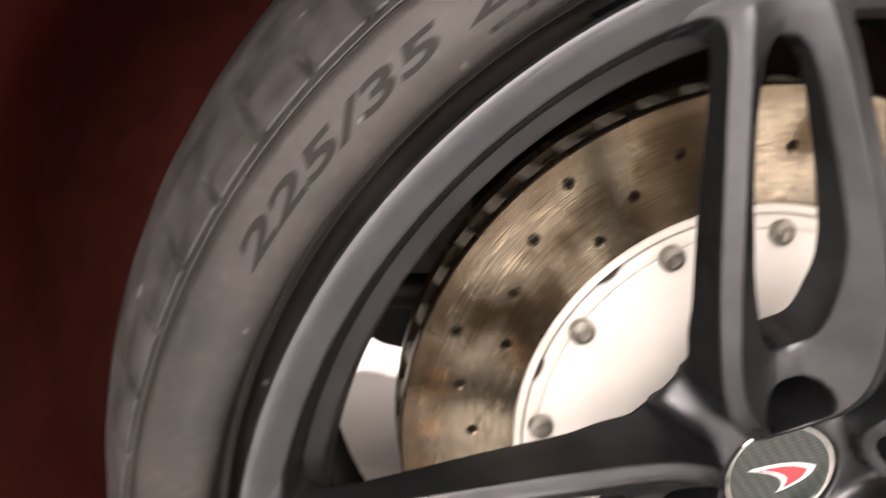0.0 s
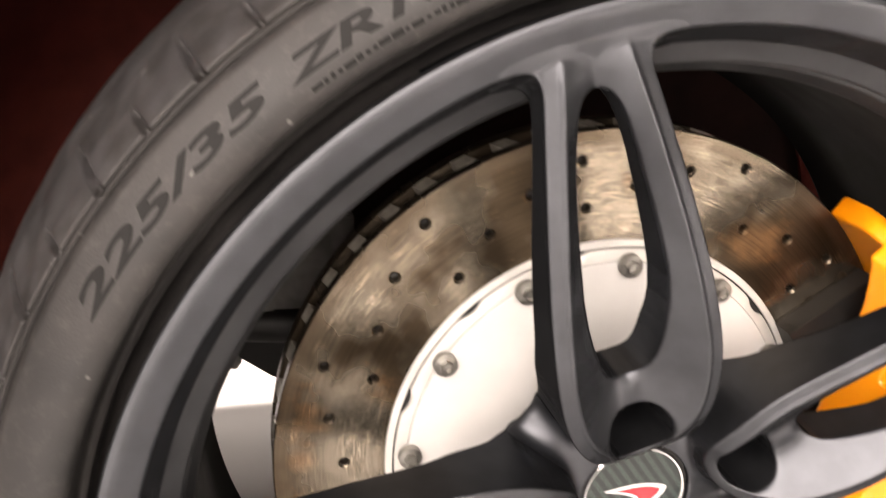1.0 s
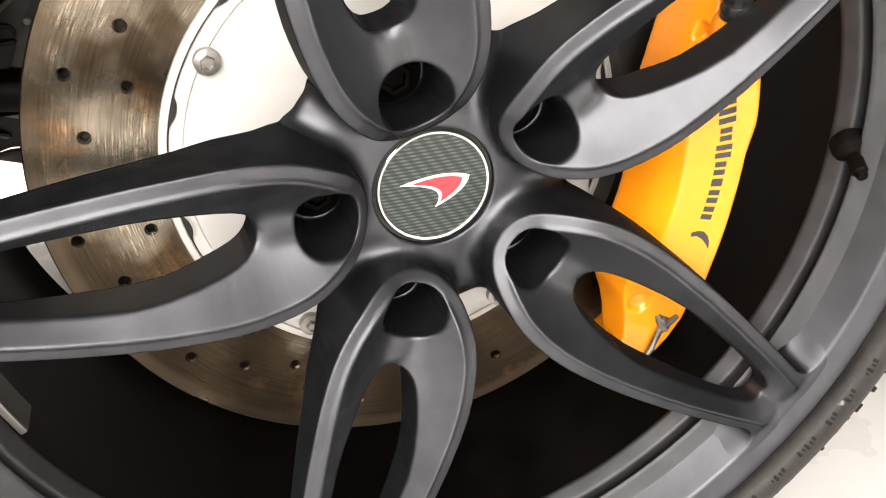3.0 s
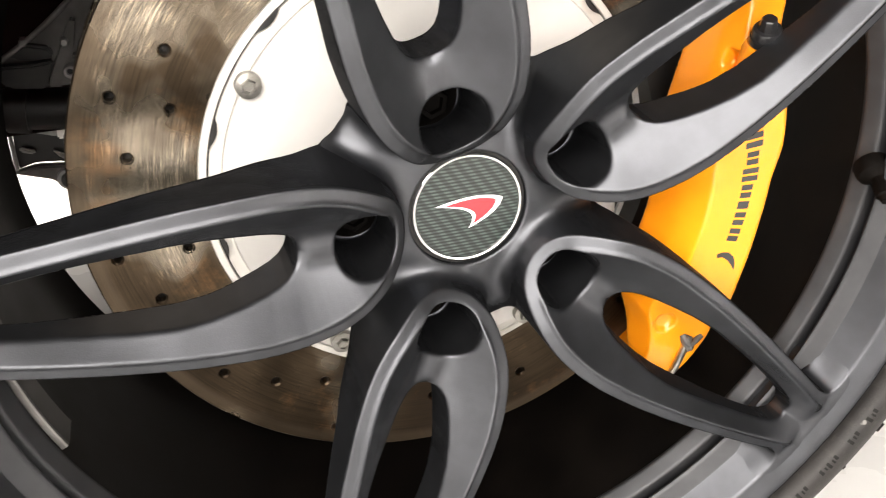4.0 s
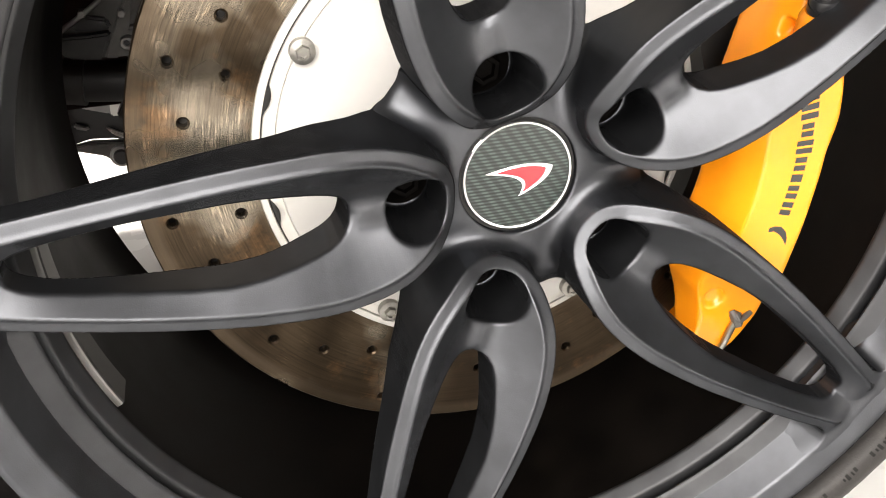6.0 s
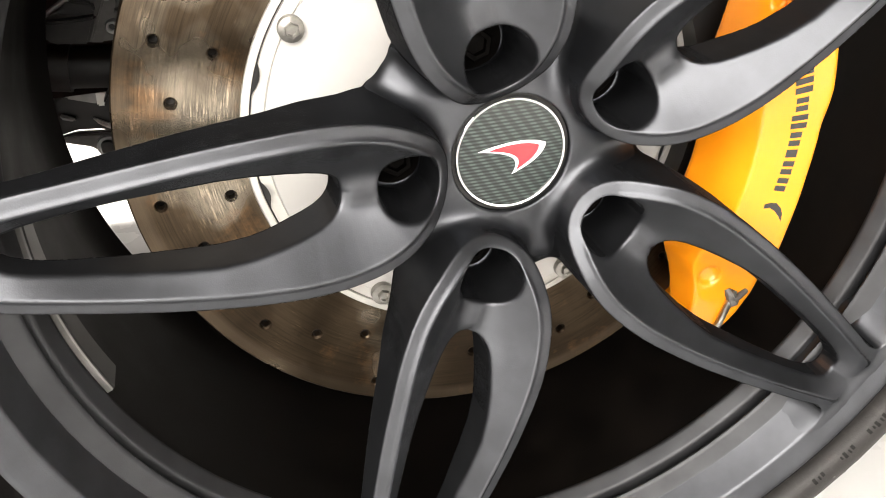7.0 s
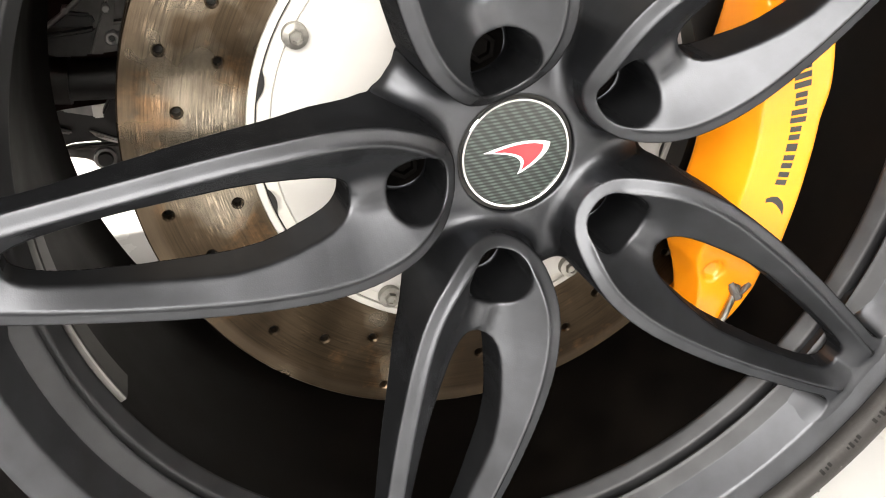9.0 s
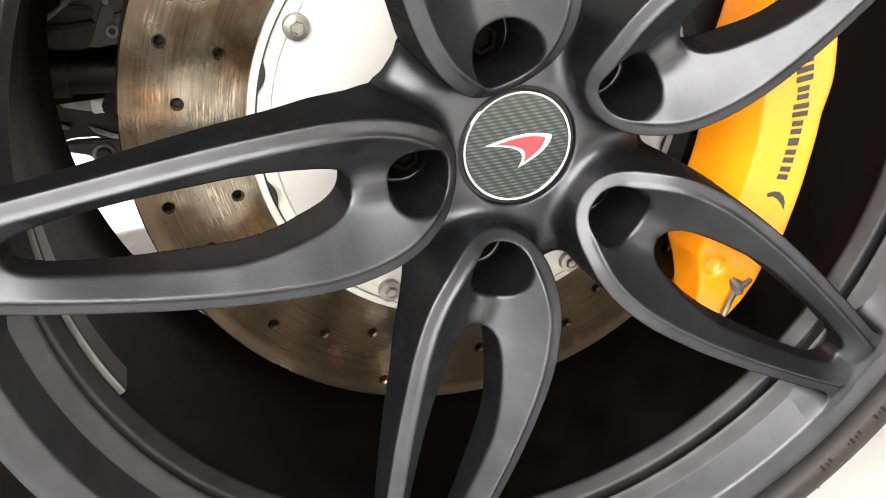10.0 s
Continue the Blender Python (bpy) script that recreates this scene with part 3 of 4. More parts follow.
# ------------------------------------------------------------------ tyre
def tyre_mesh():
    prof = np.array([(254, 60), (259, 62), (263, 62), (265.6, 66), (266.9, 74), (267.3, 80.6), (267.8, 80.6), (268.5, 74), (271.6, 78), (272.4, 90.0), (273.6, 95.2), (276.3, 98.1), (279, 99.0), (282, 99.2), (285, 98.9),
                     (288, 98.0), (291, 96.8), (294, 95.3), (297, 93.4), (300, 91.4), (302.3, 89.7), (302.6, 86.6), (303.7, 86.3), (304.1, 88.6), (304.9, 87.9), (305.2, 85.2), (306.0, 84.9), (306.4, 86.5), (307.6, 85.0), (308.9, 83.0), (310.0, 80.9),
                     (311.0, 78.6), (312.0, 75.9), (313.0, 72.7), (314.0, 69.2), (315.2, 64.9), (316.4, 60.6), (317.8, 55.2), (319.2, 49.4), (320.4, 44.6), (321.0, 42.6), (321.2, 41.4), (322.4, 36.0), (323.8, 29.0), (325.2, 18), (326, 0), (325.3, -48), (322, -76), (312, -94), (296, -101), (272, -97), (258, -84)])
    steps = 2160
    ang = np.linspace(0, 360, steps, endpoint=False)
    R = np.repeat(prof[None, :, 0], steps, 0)
    H = np.repeat(prof[None, :, 1], steps, 0)
    A = np.repeat(ang[:, None], len(prof), 1)
    # shoulder cuts, long and short by turns, leaning with the tread
    arc = 360 / 70
    turn = np.round((A - 131.8) / arc)
    long_cut = np.mod(turn, 2) == 0
    off = (A - 131.8 - turn * arc) * math.pi / 180 * 313
    lean = off + (R - 308) * np.where(long_cut, -0.04, -0.08) - 0.012 * np.maximum(R - 309, 0)**2
    r0, r1 = np.where(long_cut, 307.2, 307.2), np.where(long_cut, 317.8, 312.6)
    along = np.maximum(np.maximum(r0 - R, R - r1), 0)
    d = np.hypot(lean, along) - np.where(long_cut, 2.5 - np.clip((R - 308) / 10, 0, 1) * 0.8, 1.8)
    cut = np.clip(-d / 1.3, 0, 1) * (H > 45)
    H -= cut * 5.0 * np.clip((322 - R) / 12, 0.25, 1)
    R -= cut * 3.8 * np.clip((R - 308) / 6, 0, 1)
    # slight waviness of the worn shoulder
    for i in range(steps):
        n = noise.noise(Vector((math.cos(math.radians(ang[i])) * 14, math.sin(math.radians(ang[i])) * 14, 3)))
        R[i] += n * 0.5 * np.clip((prof[:, 0] - 308) / 10, 0, 1)
    c, s = np.cos(np.radians(ang))[:, None], np.sin(np.radians(ang))[:, None]
    V = np.stack([R * c, -H, R * s], -1).reshape(-1, 3) / 1000
    n = len(prof)
    i, a = np.meshgrid(np.arange(steps), np.arange(n - 1), indexing="ij")
    j = (i + 1) % steps
    faces = np.stack([i * n + a, i * n + a + 1, j * n + a + 1, j * n + a], -1).reshape(-1, 4)
    me = mesh_from("tyre", V, faces)
    me.materials.append(RUBBER)
    return me


tyre = part("tyre", tyre_mesh(), RUBBER, wheel, "dusty black low-profile tyre with size lettering", AXLE)


def tyre_front(r):
    return np.interp(r, [271.4, 273.6, 276.5, 279, 282, 285, 288, 291, 294, 297, 300], [90.0, 95.8, 98.2, 99.0, 99.2, 98.9, 98.0, 96.8, 95.3, 93.4, 91.4])


def arc_text(name, text, start, end, base, high, mat, parent, bold=0.03, slant=0.62):
    """Letters along the sidewall, clockwise from start to end (degrees), on the circle of that radius."""
    cu = bpy.data.curves.new(name, "FONT")
    cu.body, cu.size, cu.offset, cu.resolution_u = text, 1.0, bold, 4
    tmp = new(name, cu)
    me = bpy.data.meshes.new_from_object(tmp.evaluated_get(bpy.context.evaluated_depsgraph_get()))
    bpy.data.objects.remove(tmp)
    bm = bmesh.new()
    bm.from_mesh(me)
    for k in range(-3, 12):
        bmesh.ops.bisect_plane(bm, geom=bm.verts[:] + bm.edges[:] + bm.faces[:], plane_co=(0, k * 0.1, 0), plane_no=(0, 1, 0))
    for k in range(60):
        bmesh.ops.bisect_plane(bm, geom=bm.verts[:] + bm.edges[:] + bm.faces[:], plane_co=(k * 0.1, 0, 0), plane_no=(1, 0, 0))
    bmesh.ops.triangulate(bm, faces=bm.faces)
    xs = [v.co.x for v in bm.verts]
    ys = [v.co.y for v in bm.verts]
    x0, x1, y0, y1 = min(xs), max(xs), min(ys), max(ys)
    for v in bm.verts:
        f = (v.co.y - y0) / (y1 - y0)
        t = (v.co.x - x0) / (x1 - x0)
        r = base + f * high
        a = radians(start + (end - start) * t) - slant * (f - 0.5) * high / r
        v.co = (r * math.cos(a) / 1000, -(tyre_front(r) + 0.4) / 1000, r * math.sin(a) / 1000)
    bmesh.ops.recalc_face_normals(bm, faces=bm.faces)
    if sum(f.normal.y * f.calc_area() for f in bm.faces) > 0:
        bmesh.ops.reverse_faces(bm, faces=bm.faces)
    return part(name, bm, mat, parent)


arc_text("size_lettering", "225/35", 149.2, 129.3, 286.0, 8.7, RUBBER_INK, tyre)
arc_text("size_lettering", "ZR19", 127.1, 114.2, 285.3, 8.5, RUBBER_INK, tyre)


def sidewall_bar(r0, r1, a0, a1):
    """A small flat bar of worn printing on the sidewall."""
    bm = bmesh.new()
    n = max(2, int(abs(a1 - a0) / 0.5))
    m = max(1, int((r1 - r0) / 1.5))
    grid = [[bm.verts.new(polar_on_tyre(r0 + (r1 - r0) * j / m, a0 + (a1 - a0) * i / n)) for i in range(n + 1)] for j in range(m + 1)]
    for j in range(m):
        for i in range(n):
            bm.faces.new((grid[j][i], grid[j][i + 1], grid[j + 1][i + 1], grid[j + 1][i]))
    bmesh.ops.recalc_face_normals(bm, faces=bm.faces)
    return part("worn_print", bm, RUBBER_INK, tyre)


def polar_on_tyre(r, a):
    return (r * math.cos(radians(a)) / 1000, -(tyre_front(r) + 0.4) / 1000, r * math.sin(radians(a)) / 1000)


# unreadable worn printing: a thin line under the size, small groups low on the sidewall
rub_rng = random.Random(9)
mark = 126.6
while mark > 111:
    wide = rub_rng.choice((0.3, 0.45, 0.6, 0.9))
    sidewall_bar(279.7 + rub_rng.uniform(-0.2, 0.4), 281.9 + rub_rng.uniform(-0.5, 0.3), mark, mark - wide)
    mark -= wide + rub_rng.choice((0.16, 0.22, 0.3))
sidewall_bar(283.0, 294.0, 110.9, 110.2)
sidewall_bar(283.0, 294.0, 109.6, 107.6)
for middle, n in ((-29.4, 4), (-33.6, 3), (-37.2, 3), (-41.8, 5), (-46.9, 4), (-51.5, 3)):
    for i in range(n):
        a = middle + (n / 2 - i) * 0.66
        sidewall_bar(275.2 + 0.6 * (i % 2), 278.4 + 0.6 * ((i * 7) % 3 - 1), a, a - (0.26 if i % 2 else 0.42))


def tread_nibs():
    """Small torn rubber nibs along the worn shoulder."""
    rng = random.Random(4)
    bm = bmesh.new()
    a = -18.0
    while a > -66:
        a -= rng.uniform(0.5, 2.0)
        r, wide, high = rng.uniform(309.5, 312.5), rng.uniform(0.9, 2.8), rng.uniform(1.4, 3.4)
        n = rng.choice((1, 1, 2))
        for i in range(n):
            c, t = Vector(polar_at(r, a, 82.3)), Vector((-math.sin(radians(a)), 0, math.cos(radians(a))))
            out = Vector((0.45 * math.cos(radians(a)), -0.9, 0.45 * math.sin(radians(a))))
            side = t.cross(out).normalized()
            base = [bm.verts.new(c + t * p * wide / 1000 + side * q * 0.0014 - out * 0.002) for p, q in ((-1, -1), (1, -1), (1, 1), (-1, 1))]
            top = [bm.verts.new(c + t * (p * 0.6 + 0.2) * wide / 1000 + side * q * 0.0008 + out * high / 1000) for p, q in ((-1, -1), (1, -1), (1, 1), (-1, 1))]
            bm.faces.new(top)
            for k in range(4):
                bm.faces.new((base[k], base[(k + 1) % 4], top[(k + 1) % 4], top[k]))
            a -= 0.55
    bmesh.ops.recalc_face_normals(bm, faces=bm.faces)
    return bm


def polar_at(r, a, f):
    return (r * math.cos(radians(a)) / 1000, -f / 1000, r * math.sin(radians(a)) / 1000)


part("tread_nibs", tread_nibs(), RUBBER_INK, tyre, "small torn rubber nibs")

# ------------------------------------------------------------------ brake disc
disc = thing("brake_disc", "worn drilled iron brake disc with rusty brown face and pale bell", "brake disc")
FACE = -10.4


def disc_holes():
    out = []
    for r, a in ((173.9, 7.4), (176.0, 66.2), (173.1, 127.1), (170.8, 187.4), (173.7, 246.4), (173.9, 307.0)):
        out += [(r - 10.75 * i, a + 10.4 * i) for i in range(4)]
    for r, a in ((168.2, 38.8), (169.7, 97.7), (168.4, 158.5), (164.8, 218.9), (168.4, 278.7), (168.4, 338.2)):
        out += [(r - 10.75 * i, a + 10.3 * i) for i in range(4)]
    return out


def friction_ring():
    bm = bmesh.new()

    def loop(cx, cz, r, n, f):
        return [bm.verts.new(((cx + r * math.cos(2 * math.pi * i / n)) / 1000, -f / 1000, (cz + r * math.sin(2 * math.pi * i / n)) / 1000)) for i in range(n)]

    def edges(vs):
        return [bm.edges.new((vs[i], vs[(i + 1) % len(vs)])) for i in range(len(vs))]

    def skirt(a, b):
        for i in range(len(a)):
            j = (i + 1) % len(a)
            bm.faces.new((a[i], a[j], b[j], b[i]))
    outer, inner = loop(0, 0, 184.6, 200, FACE), loop(0, 0, 124.9, 160, FACE)
    rims = [loop(r * math.cos(radians(a)), r * math.sin(radians(a)), 3.4, 16, FACE) for r, a in disc_holes()]
    es = edges(outer) + edges(inner)
    for q in rims:
        es += edges(q)
    bmesh.ops.triangle_fill(bm, edges=es, use_beauty=True, normal=(0, -1, 0))
    edge = loop(0, 0, 185.4, 200, FACE - 0.9)
    back = loop(0, 0, 185.4, 200, FACE - 6)
    skirt(outer, edge)
    skirt(edge, back)
    skirt(inner, loop(0, 0, 125.0, 160, FACE - 9))
    skirt(back, loop(0, 0, 179.5, 200, FACE - 6))
    for q, (r, a) in zip(rims, disc_holes()):
        x, z = r * math.cos(radians(a)), r * math.sin(radians(a))
        low = loop(x, z, 2.3, 16, FACE - 1.0)
        skirt(q, low)
        skirt(low, loop(x, z, 2.3, 16, FACE - 8))
    bmesh.ops.recalc_face_normals(bm, faces=bm.faces)
    return bm


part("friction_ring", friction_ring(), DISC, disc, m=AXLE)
part("rear_ring", sharpen(lathe("rear_ring", [(125, -33), (184.8, -33), (185.2, -33.6), (185.2, -42), (125, -42)], 160)), DISC, disc, m=AXLE)
vane = mesh_from("vane", [(x / 1000, y / 1000, z / 1000) for x in (180.5, 185) for y, z in ((16.3, -6.4), (16.3, 2.6), (33.1, -2.6), (33.1, 6.4))],
                 [(0, 1, 3, 2), (4, 6, 7, 5), (0, 4, 5, 1), (2, 3, 7, 6), (0, 2, 6, 4), (1, 5, 7, 3)], False)
for k in range(50):
    part("vane", vane, IRON, disc, m=AXLE @ spin(7.2 * k + 1.0))
# Black ring added behind drillings and between vanes, standing in for their shade.
part("drilling_shade", lathe("drilling_shade", [(127, -16.6), (180, -16.6), (180, -33), (127, -33)], 120), BLACK, disc, m=AXLE)


def bell_mesh(prof, edge):
    """A ring of the pale bell; its first points are notched between the bolts."""
    n = 360
    verts, faces = [], []
    for i in range(n):
        a = i
        off = abs((a - 26.7 + 15) % 30 - 15)
        notch = 2.6 * max(0, 1 - ((15 - off) / 3.8)**2)
        for j, (r, f) in enumerate(prof):
            rr = r - (notch if j < edge else 0)
            verts.append((rr * math.cos(radians(a)) / 1000, -f / 1000, rr * math.sin(radians(a)) / 1000))
    m = len(prof)
    for i in range(n):
        j = (i + 1) % n
        for a in range(m - 1):
            faces.append((i * m + a, i * m + a + 1, j * m + a + 1, j * m + a))
    return sharpen(mesh_from("bell", verts, faces), 30)


BELL = [(113.0, -9.5), (113.0, -6.0), (112.4, -5.4), (103, -5.0), (99, -4.6), (70, -4.0), (40, -3.6), (38, 2), (20, 4)]
part("bell_flange", bell_mesh([(119.7, -17.5), (119.6, -9.0), (119.2, -8.5), (114.3, -7.0), (113.5, -7.0), (113.1, -7.8), (112.6, -9.0)], 3), FLANGE, disc, "machined pale bell flange", AXLE)
part("outer_ring", sharpen(lathe("outer_ring", [(120.5, -17.5), (120.5, -9.5), (120.9, -9.0), (124.2, -9.6), (124.7, -10.2), (124.7, -17.5)], 180), 30), FLANGE, disc, "machined pale ring", AXLE)
# Black ring added under the notches, standing in for the gap's shade.
part("gap_shade_ring", lathe("gap_shade_ring", [(113.2, -10.8), (124.6, -10.8), (124.6, -22), (113.2, -22)], 120), BLACK, disc, m=AXLE)
part("bell", bell_mesh(BELL, 0), HAT, disc, "pale silver bell", AXLE)
disc_bolt = bolt_mesh()
for v in disc_bolt.vertices:
    k = 0.66 if math.hypot(v.co.x, v.co.z) > 0.0094 else 0.45
    v.co = Vector((v.co.x * k, (v.co.y + 0.026) * 0.55, v.co.z * k))
for k in range(12):
    a = radians(26.7 + 30 * k)
    part("disc_bolt", disc_bolt, DULL_STEEL, disc, m=AXLE @ Matrix.Translation((0.1118 * math.cos(a), 0.0052, 0.1118 * math.sin(a))) @ spin(23 * k))

# ------------------------------------------------------------------ caliper
caliper = thing("brake_caliper", "orange painted brake caliper clasping the disc", "brake caliper")


def caliper_mesh():
    step = 1.5
    r = np.arange(106, 210, step)
    s = np.arange(-140, 160, step)
    h = np.arange(-50, 62, step)
    R, S, H = np.meshgrid(r, s, h, indexing="ij")
    A = np.degrees(S / 155)
    topf = smooth_curve(A, [-52, -46, -38, -33, -29, -27, 20, 24, 32, 35.5, 39, 43, 48], [34, 40, 44, 47, 53, 54, 54, 53.5, 49, 46, 35, 15, -8])
    out = smooth_curve(A, [-52, -46, -38, -33, -27, -20, -10, -4, 4, 10, 24, 30, 36, 42, 48, 56], [189, 190, 186, 180, 174, 171, 169, 169, 173.5, 174.5, 177, 189, 196, 196, 192, 186])
    F = soft_max(H - topf, R - np.minimum(out + np.clip(topf - H, 0, 50) * 0.5, 202), 2.4)
    inn = smooth_curve(A, [-54, -47.6, -42.4, -38, -32, -25, -10, 4, 11, 16, 24.3, 33.5, 40, 48], [176, 159, 142, 127, 120, 117, 116.5, 117, 119.5, 124.7, 138.5, 161, 175, 187])
    # two facets rise from the pad's side to the face
    F = soft_max(F, (inn + 0.375 * (H - 20) - R) * 0.93, 1.0)
    F = soft_max(F, (inn + 7.5 + 0.6 * (H - 40) - R) * 0.86, 0.8)
    ends = np.maximum((A - 43.6) * 2.7 + (180 - R) * 0.10, (-47 - A) * 2.7 - (R - 150) * 0.28)
    F = soft_max(F, ends, 4.0)
    F = soft_max(F, -soft_max(R - 187.5, H - 20.0, 2.0), 2.0)
    F = soft_max(F, -22 - H, 2.0)

    def dent(rad, deg, size, floor):
        d = np.hypot(R - rad, (A - deg) * math.pi / 180 * rad)
        return soft_max(d - size, floor - H, 1.5)
    for rad, deg, size, floor in ((152, -38.5, 6.0, 40), (150, 23.4, 5.0, 45), (186, 33.5, 6.0, 41)):
        F = soft_max(F, -dent(rad, deg, size, floor), 1.5)
    verts, faces = surface_net(F, np.array([r[0], s[0], h[0]]), step)
    a = verts[:, 1] / 155
    v = np.c_[verts[:, 0] * np.cos(a), -verts[:, 2], verts[:, 0] * np.sin(a)] / 1000
    return mesh_from("body", v, faces)


part("body", caliper_mesh(), ORANGE, caliper, m=AXLE)


def face_bar(name, r0, r1, a0, a1, mat, parent, front=54.35):
    """A flat curved bar on the caliper's face."""
    n = 8
    pts = [(r0, a0 + (a1 - a0) * i / n) for i in range(n + 1)] + [(r1, a1 + (a0 - a1) * i / n) for i in range(n + 1)]
    return part(name, flat_shape(name, [(r * math.cos(radians(a)), r * math.sin(radians(a))) for r, a in pts], front, 0.5), mat, parent, m=AXLE)


for a, b, lo, hi, n in ((9.4, 4.6, 150.0, 160.0, 3), (3.7, 1.0, 151.2, 158.2, 2), (0.2, -2.5, 149.6, 159.2, 2), (-3.3, -6.1, 150.6, 157.4, 2),
                        (-6.9, -8.5, 150.6, 157.4, 1), (-9.3, -12.1, 150.6, 157.4, 2), (-12.9, -15.7, 150.6, 157.4, 2)):
    gap = (a - b) / (1.5 * n - 0.5)
    for i in range(n):
        face_bar("print_bar", lo, hi, a - 1.5 * gap * i, a - 1.5 * gap * i - gap, INK, caliper)
part("print_crescent", flat_shape("print_crescent", [(r * math.cos(radians(a)), r * math.sin(radians(a))) for r, a in
     [(148.6, -19.0), (152, -18.4), (156, -18.3), (160, -19.1), (162.6, -20.3), (164.0, -21.8), (161, -20.9), (157, -20.0), (152.5, -19.5), (149.2, -19.9)]], 54.35, 0.5), INK, caliper, m=AXLE)
toward = Vector((0, -1, 0)).rotation_difference(Vector((-0.22, -0.38, 0.90))).to_matrix().to_4x4()
bleed = part("bleed_cap", sharpen(lathe("bleed_cap", [(0.01, 9.2), (6.0, 9.2), (9.2, 8.6), (9.9, 7.4), (10.2, -3.0), (9.0, -4), (0.01, -4)], 36)), RUBBER_GLOSS, caliper,
             "black rubber bleed nipple cap", AXLE @ Matrix.Translation((0.1460, -0.0615, 0.0725)) @ toward @ Matrix.Scale(0.70, 4))
part("cap_head", sharpen(lathe("cap_head", [(0.01, 17.0), (4.6, 17.0), (5.4, 16.2), (6.6, 10.2), (6.8, 8.8), (0.01, 8.8)], 8, smooth=False), 30), RUBBER_GLOSS, bleed)
part("cap_band", sharpen(lathe("cap_band", [(10.0, 2.4), (10.8, 2.2), (11.0, -2.6), (10.0, -3.2)], 36)), RUBBER_GLOSS, bleed)
part("nipple_seat", sharpen(lathe("nipple_seat", [(0.01, 2), (7.5, 2), (9.5, -2), (10.5, -14), (0.01, -14)], 36)), ORANGE, caliper, m=AXLE @ Matrix.Translation((0.1470, -0.0585, 0.0685)) @ toward)
part("pad_carrier", sharpen(lathe("pad_carrier", [(124.8, 1), (126, 4), (129, 4), (130, 2), (130, -6), (124.8, -6)], 40, arc=(10, 33))), RUBBER_GLOSS, caliper, "glossy black pad carrier", AXLE)
part("brake_pad", sharpen(lathe("brake_pad", [(124, 5), (182, 5), (182, -9.8), (124, -9.8)], 60, arc=(-31, 33))), BLACK, caliper, m=AXLE)


def tube(name, points, radius, mat, parent=None, label="", m=None):
    cu = bpy.data.curves.new(name, "CURVE")
    cu.dimensions, cu.bevel_depth, cu.bevel_resolution, cu.use_fill_caps = "3D", radius, 4, True
    sp = cu.splines.new("NURBS")
    sp.points.add(len(points) - 1)
    for p, q in zip(sp.points, points):
        p.co = (*q, 1)
    sp.order_u, sp.use_endpoint_u, sp.resolution_u = 3, True, 8
    tmp = new(name, cu)
    me = bpy.data.meshes.new_from_object(tmp.evaluated_get(bpy.context.evaluated_depsgraph_get()))
    bpy.data.objects.remove(tmp)
    me.polygons.foreach_set("use_smooth", [True] * len(me.polygons))
    return part(name, me, mat, parent, label, m)


def polar(r, a, f):
    return (r * math.cos(radians(a)) / 1000, -f / 1000, r * math.sin(radians(a)) / 1000)


tube("bridge_pipe", [polar(174.5, -38.6, 43), polar(174.8, -39.6, 45), polar(176.8, -41.4, 44.4), polar(180, -43.4, 43.6), polar(185, -45.8, 42), polar(189, -49, 36), polar(188, -53, 18)],
     0.0022, STEEL, caliper, "bent steel brake pipe", AXLE)
tube("pipe_clip", [polar(168.6, -38.9, 44), polar(170.4, -39.3, 46), polar(174.6, -39.9, 46.6), polar(178, -38.9, 46), polar(180.4, -37.2, 44)], 0.0019, CAST_GREY, caliper, "grey steel pipe clip", AXLE)
part("pipe_nut", sharpen(lathe("pipe_nut", [(0.01, 5), (2.6, 5), (3.2, 4), (3.2, -4), (0.01, -4)], 6)), CAST_GREY, caliper,
     m=AXLE @ Matrix.Translation(polar(174.8, -39.8, 45.2)) @ Vector((0, -1, 0)).rotation_difference(Vector((-0.35, 0.1, 0.93))).to_matrix().to_4x4())

# ------------------------------------------------------------------ suspension behind the disc
DARK_CAST = material("dirty_dark_cast_metal", (0.03, 0.03, 0.03), 0.5, 0.3)
mottled(DARK_CAST, (0.006, 0.006, 0.006), (0.035, 0.034, 0.032), 45, rough=(0.35, 0.65))


def plate(name, points, depth, thick, mat, parent, label=""):
    """A cast plate behind the disc: outline in (x, z) millimetres from the axle, its face at that depth, edges bevelled."""
    bm = flat_shape(name, points, -depth, thick)
    bmesh.ops.bevel(bm, geom=bm.edges[:], offset=0.0015, segments=2, affect="EDGES", clamp_overlap=True)
    return part(name, bm, mat, parent, label, AXLE)


arm = thing("control_arm", "black round steel suspension arm behind the brake disc", "suspension arm")
tube("rod", [(-0.285, 0.222, HUB + 0.003), (-0.25, 0.220, HUB + 0.0), (-0.15, 0.216, HUB - 0.010), (0.02, 0.21, HUB - 0.02)], 0.0145, BLACK, arm)
plate("lower_leg", [(-212, -42), (-203, -54), (-178, -73), (-160, -79), (-120, -98), (-90, -70), (-90, -20), (-200, -24)], 254, 14, BLACK, arm, "black lower leg")
tube("sleeve", [(-0.235, 0.219, HUB - 0.001), (-0.222, 0.218, HUB - 0.003)], 0.0165, DARK_CAST, arm)

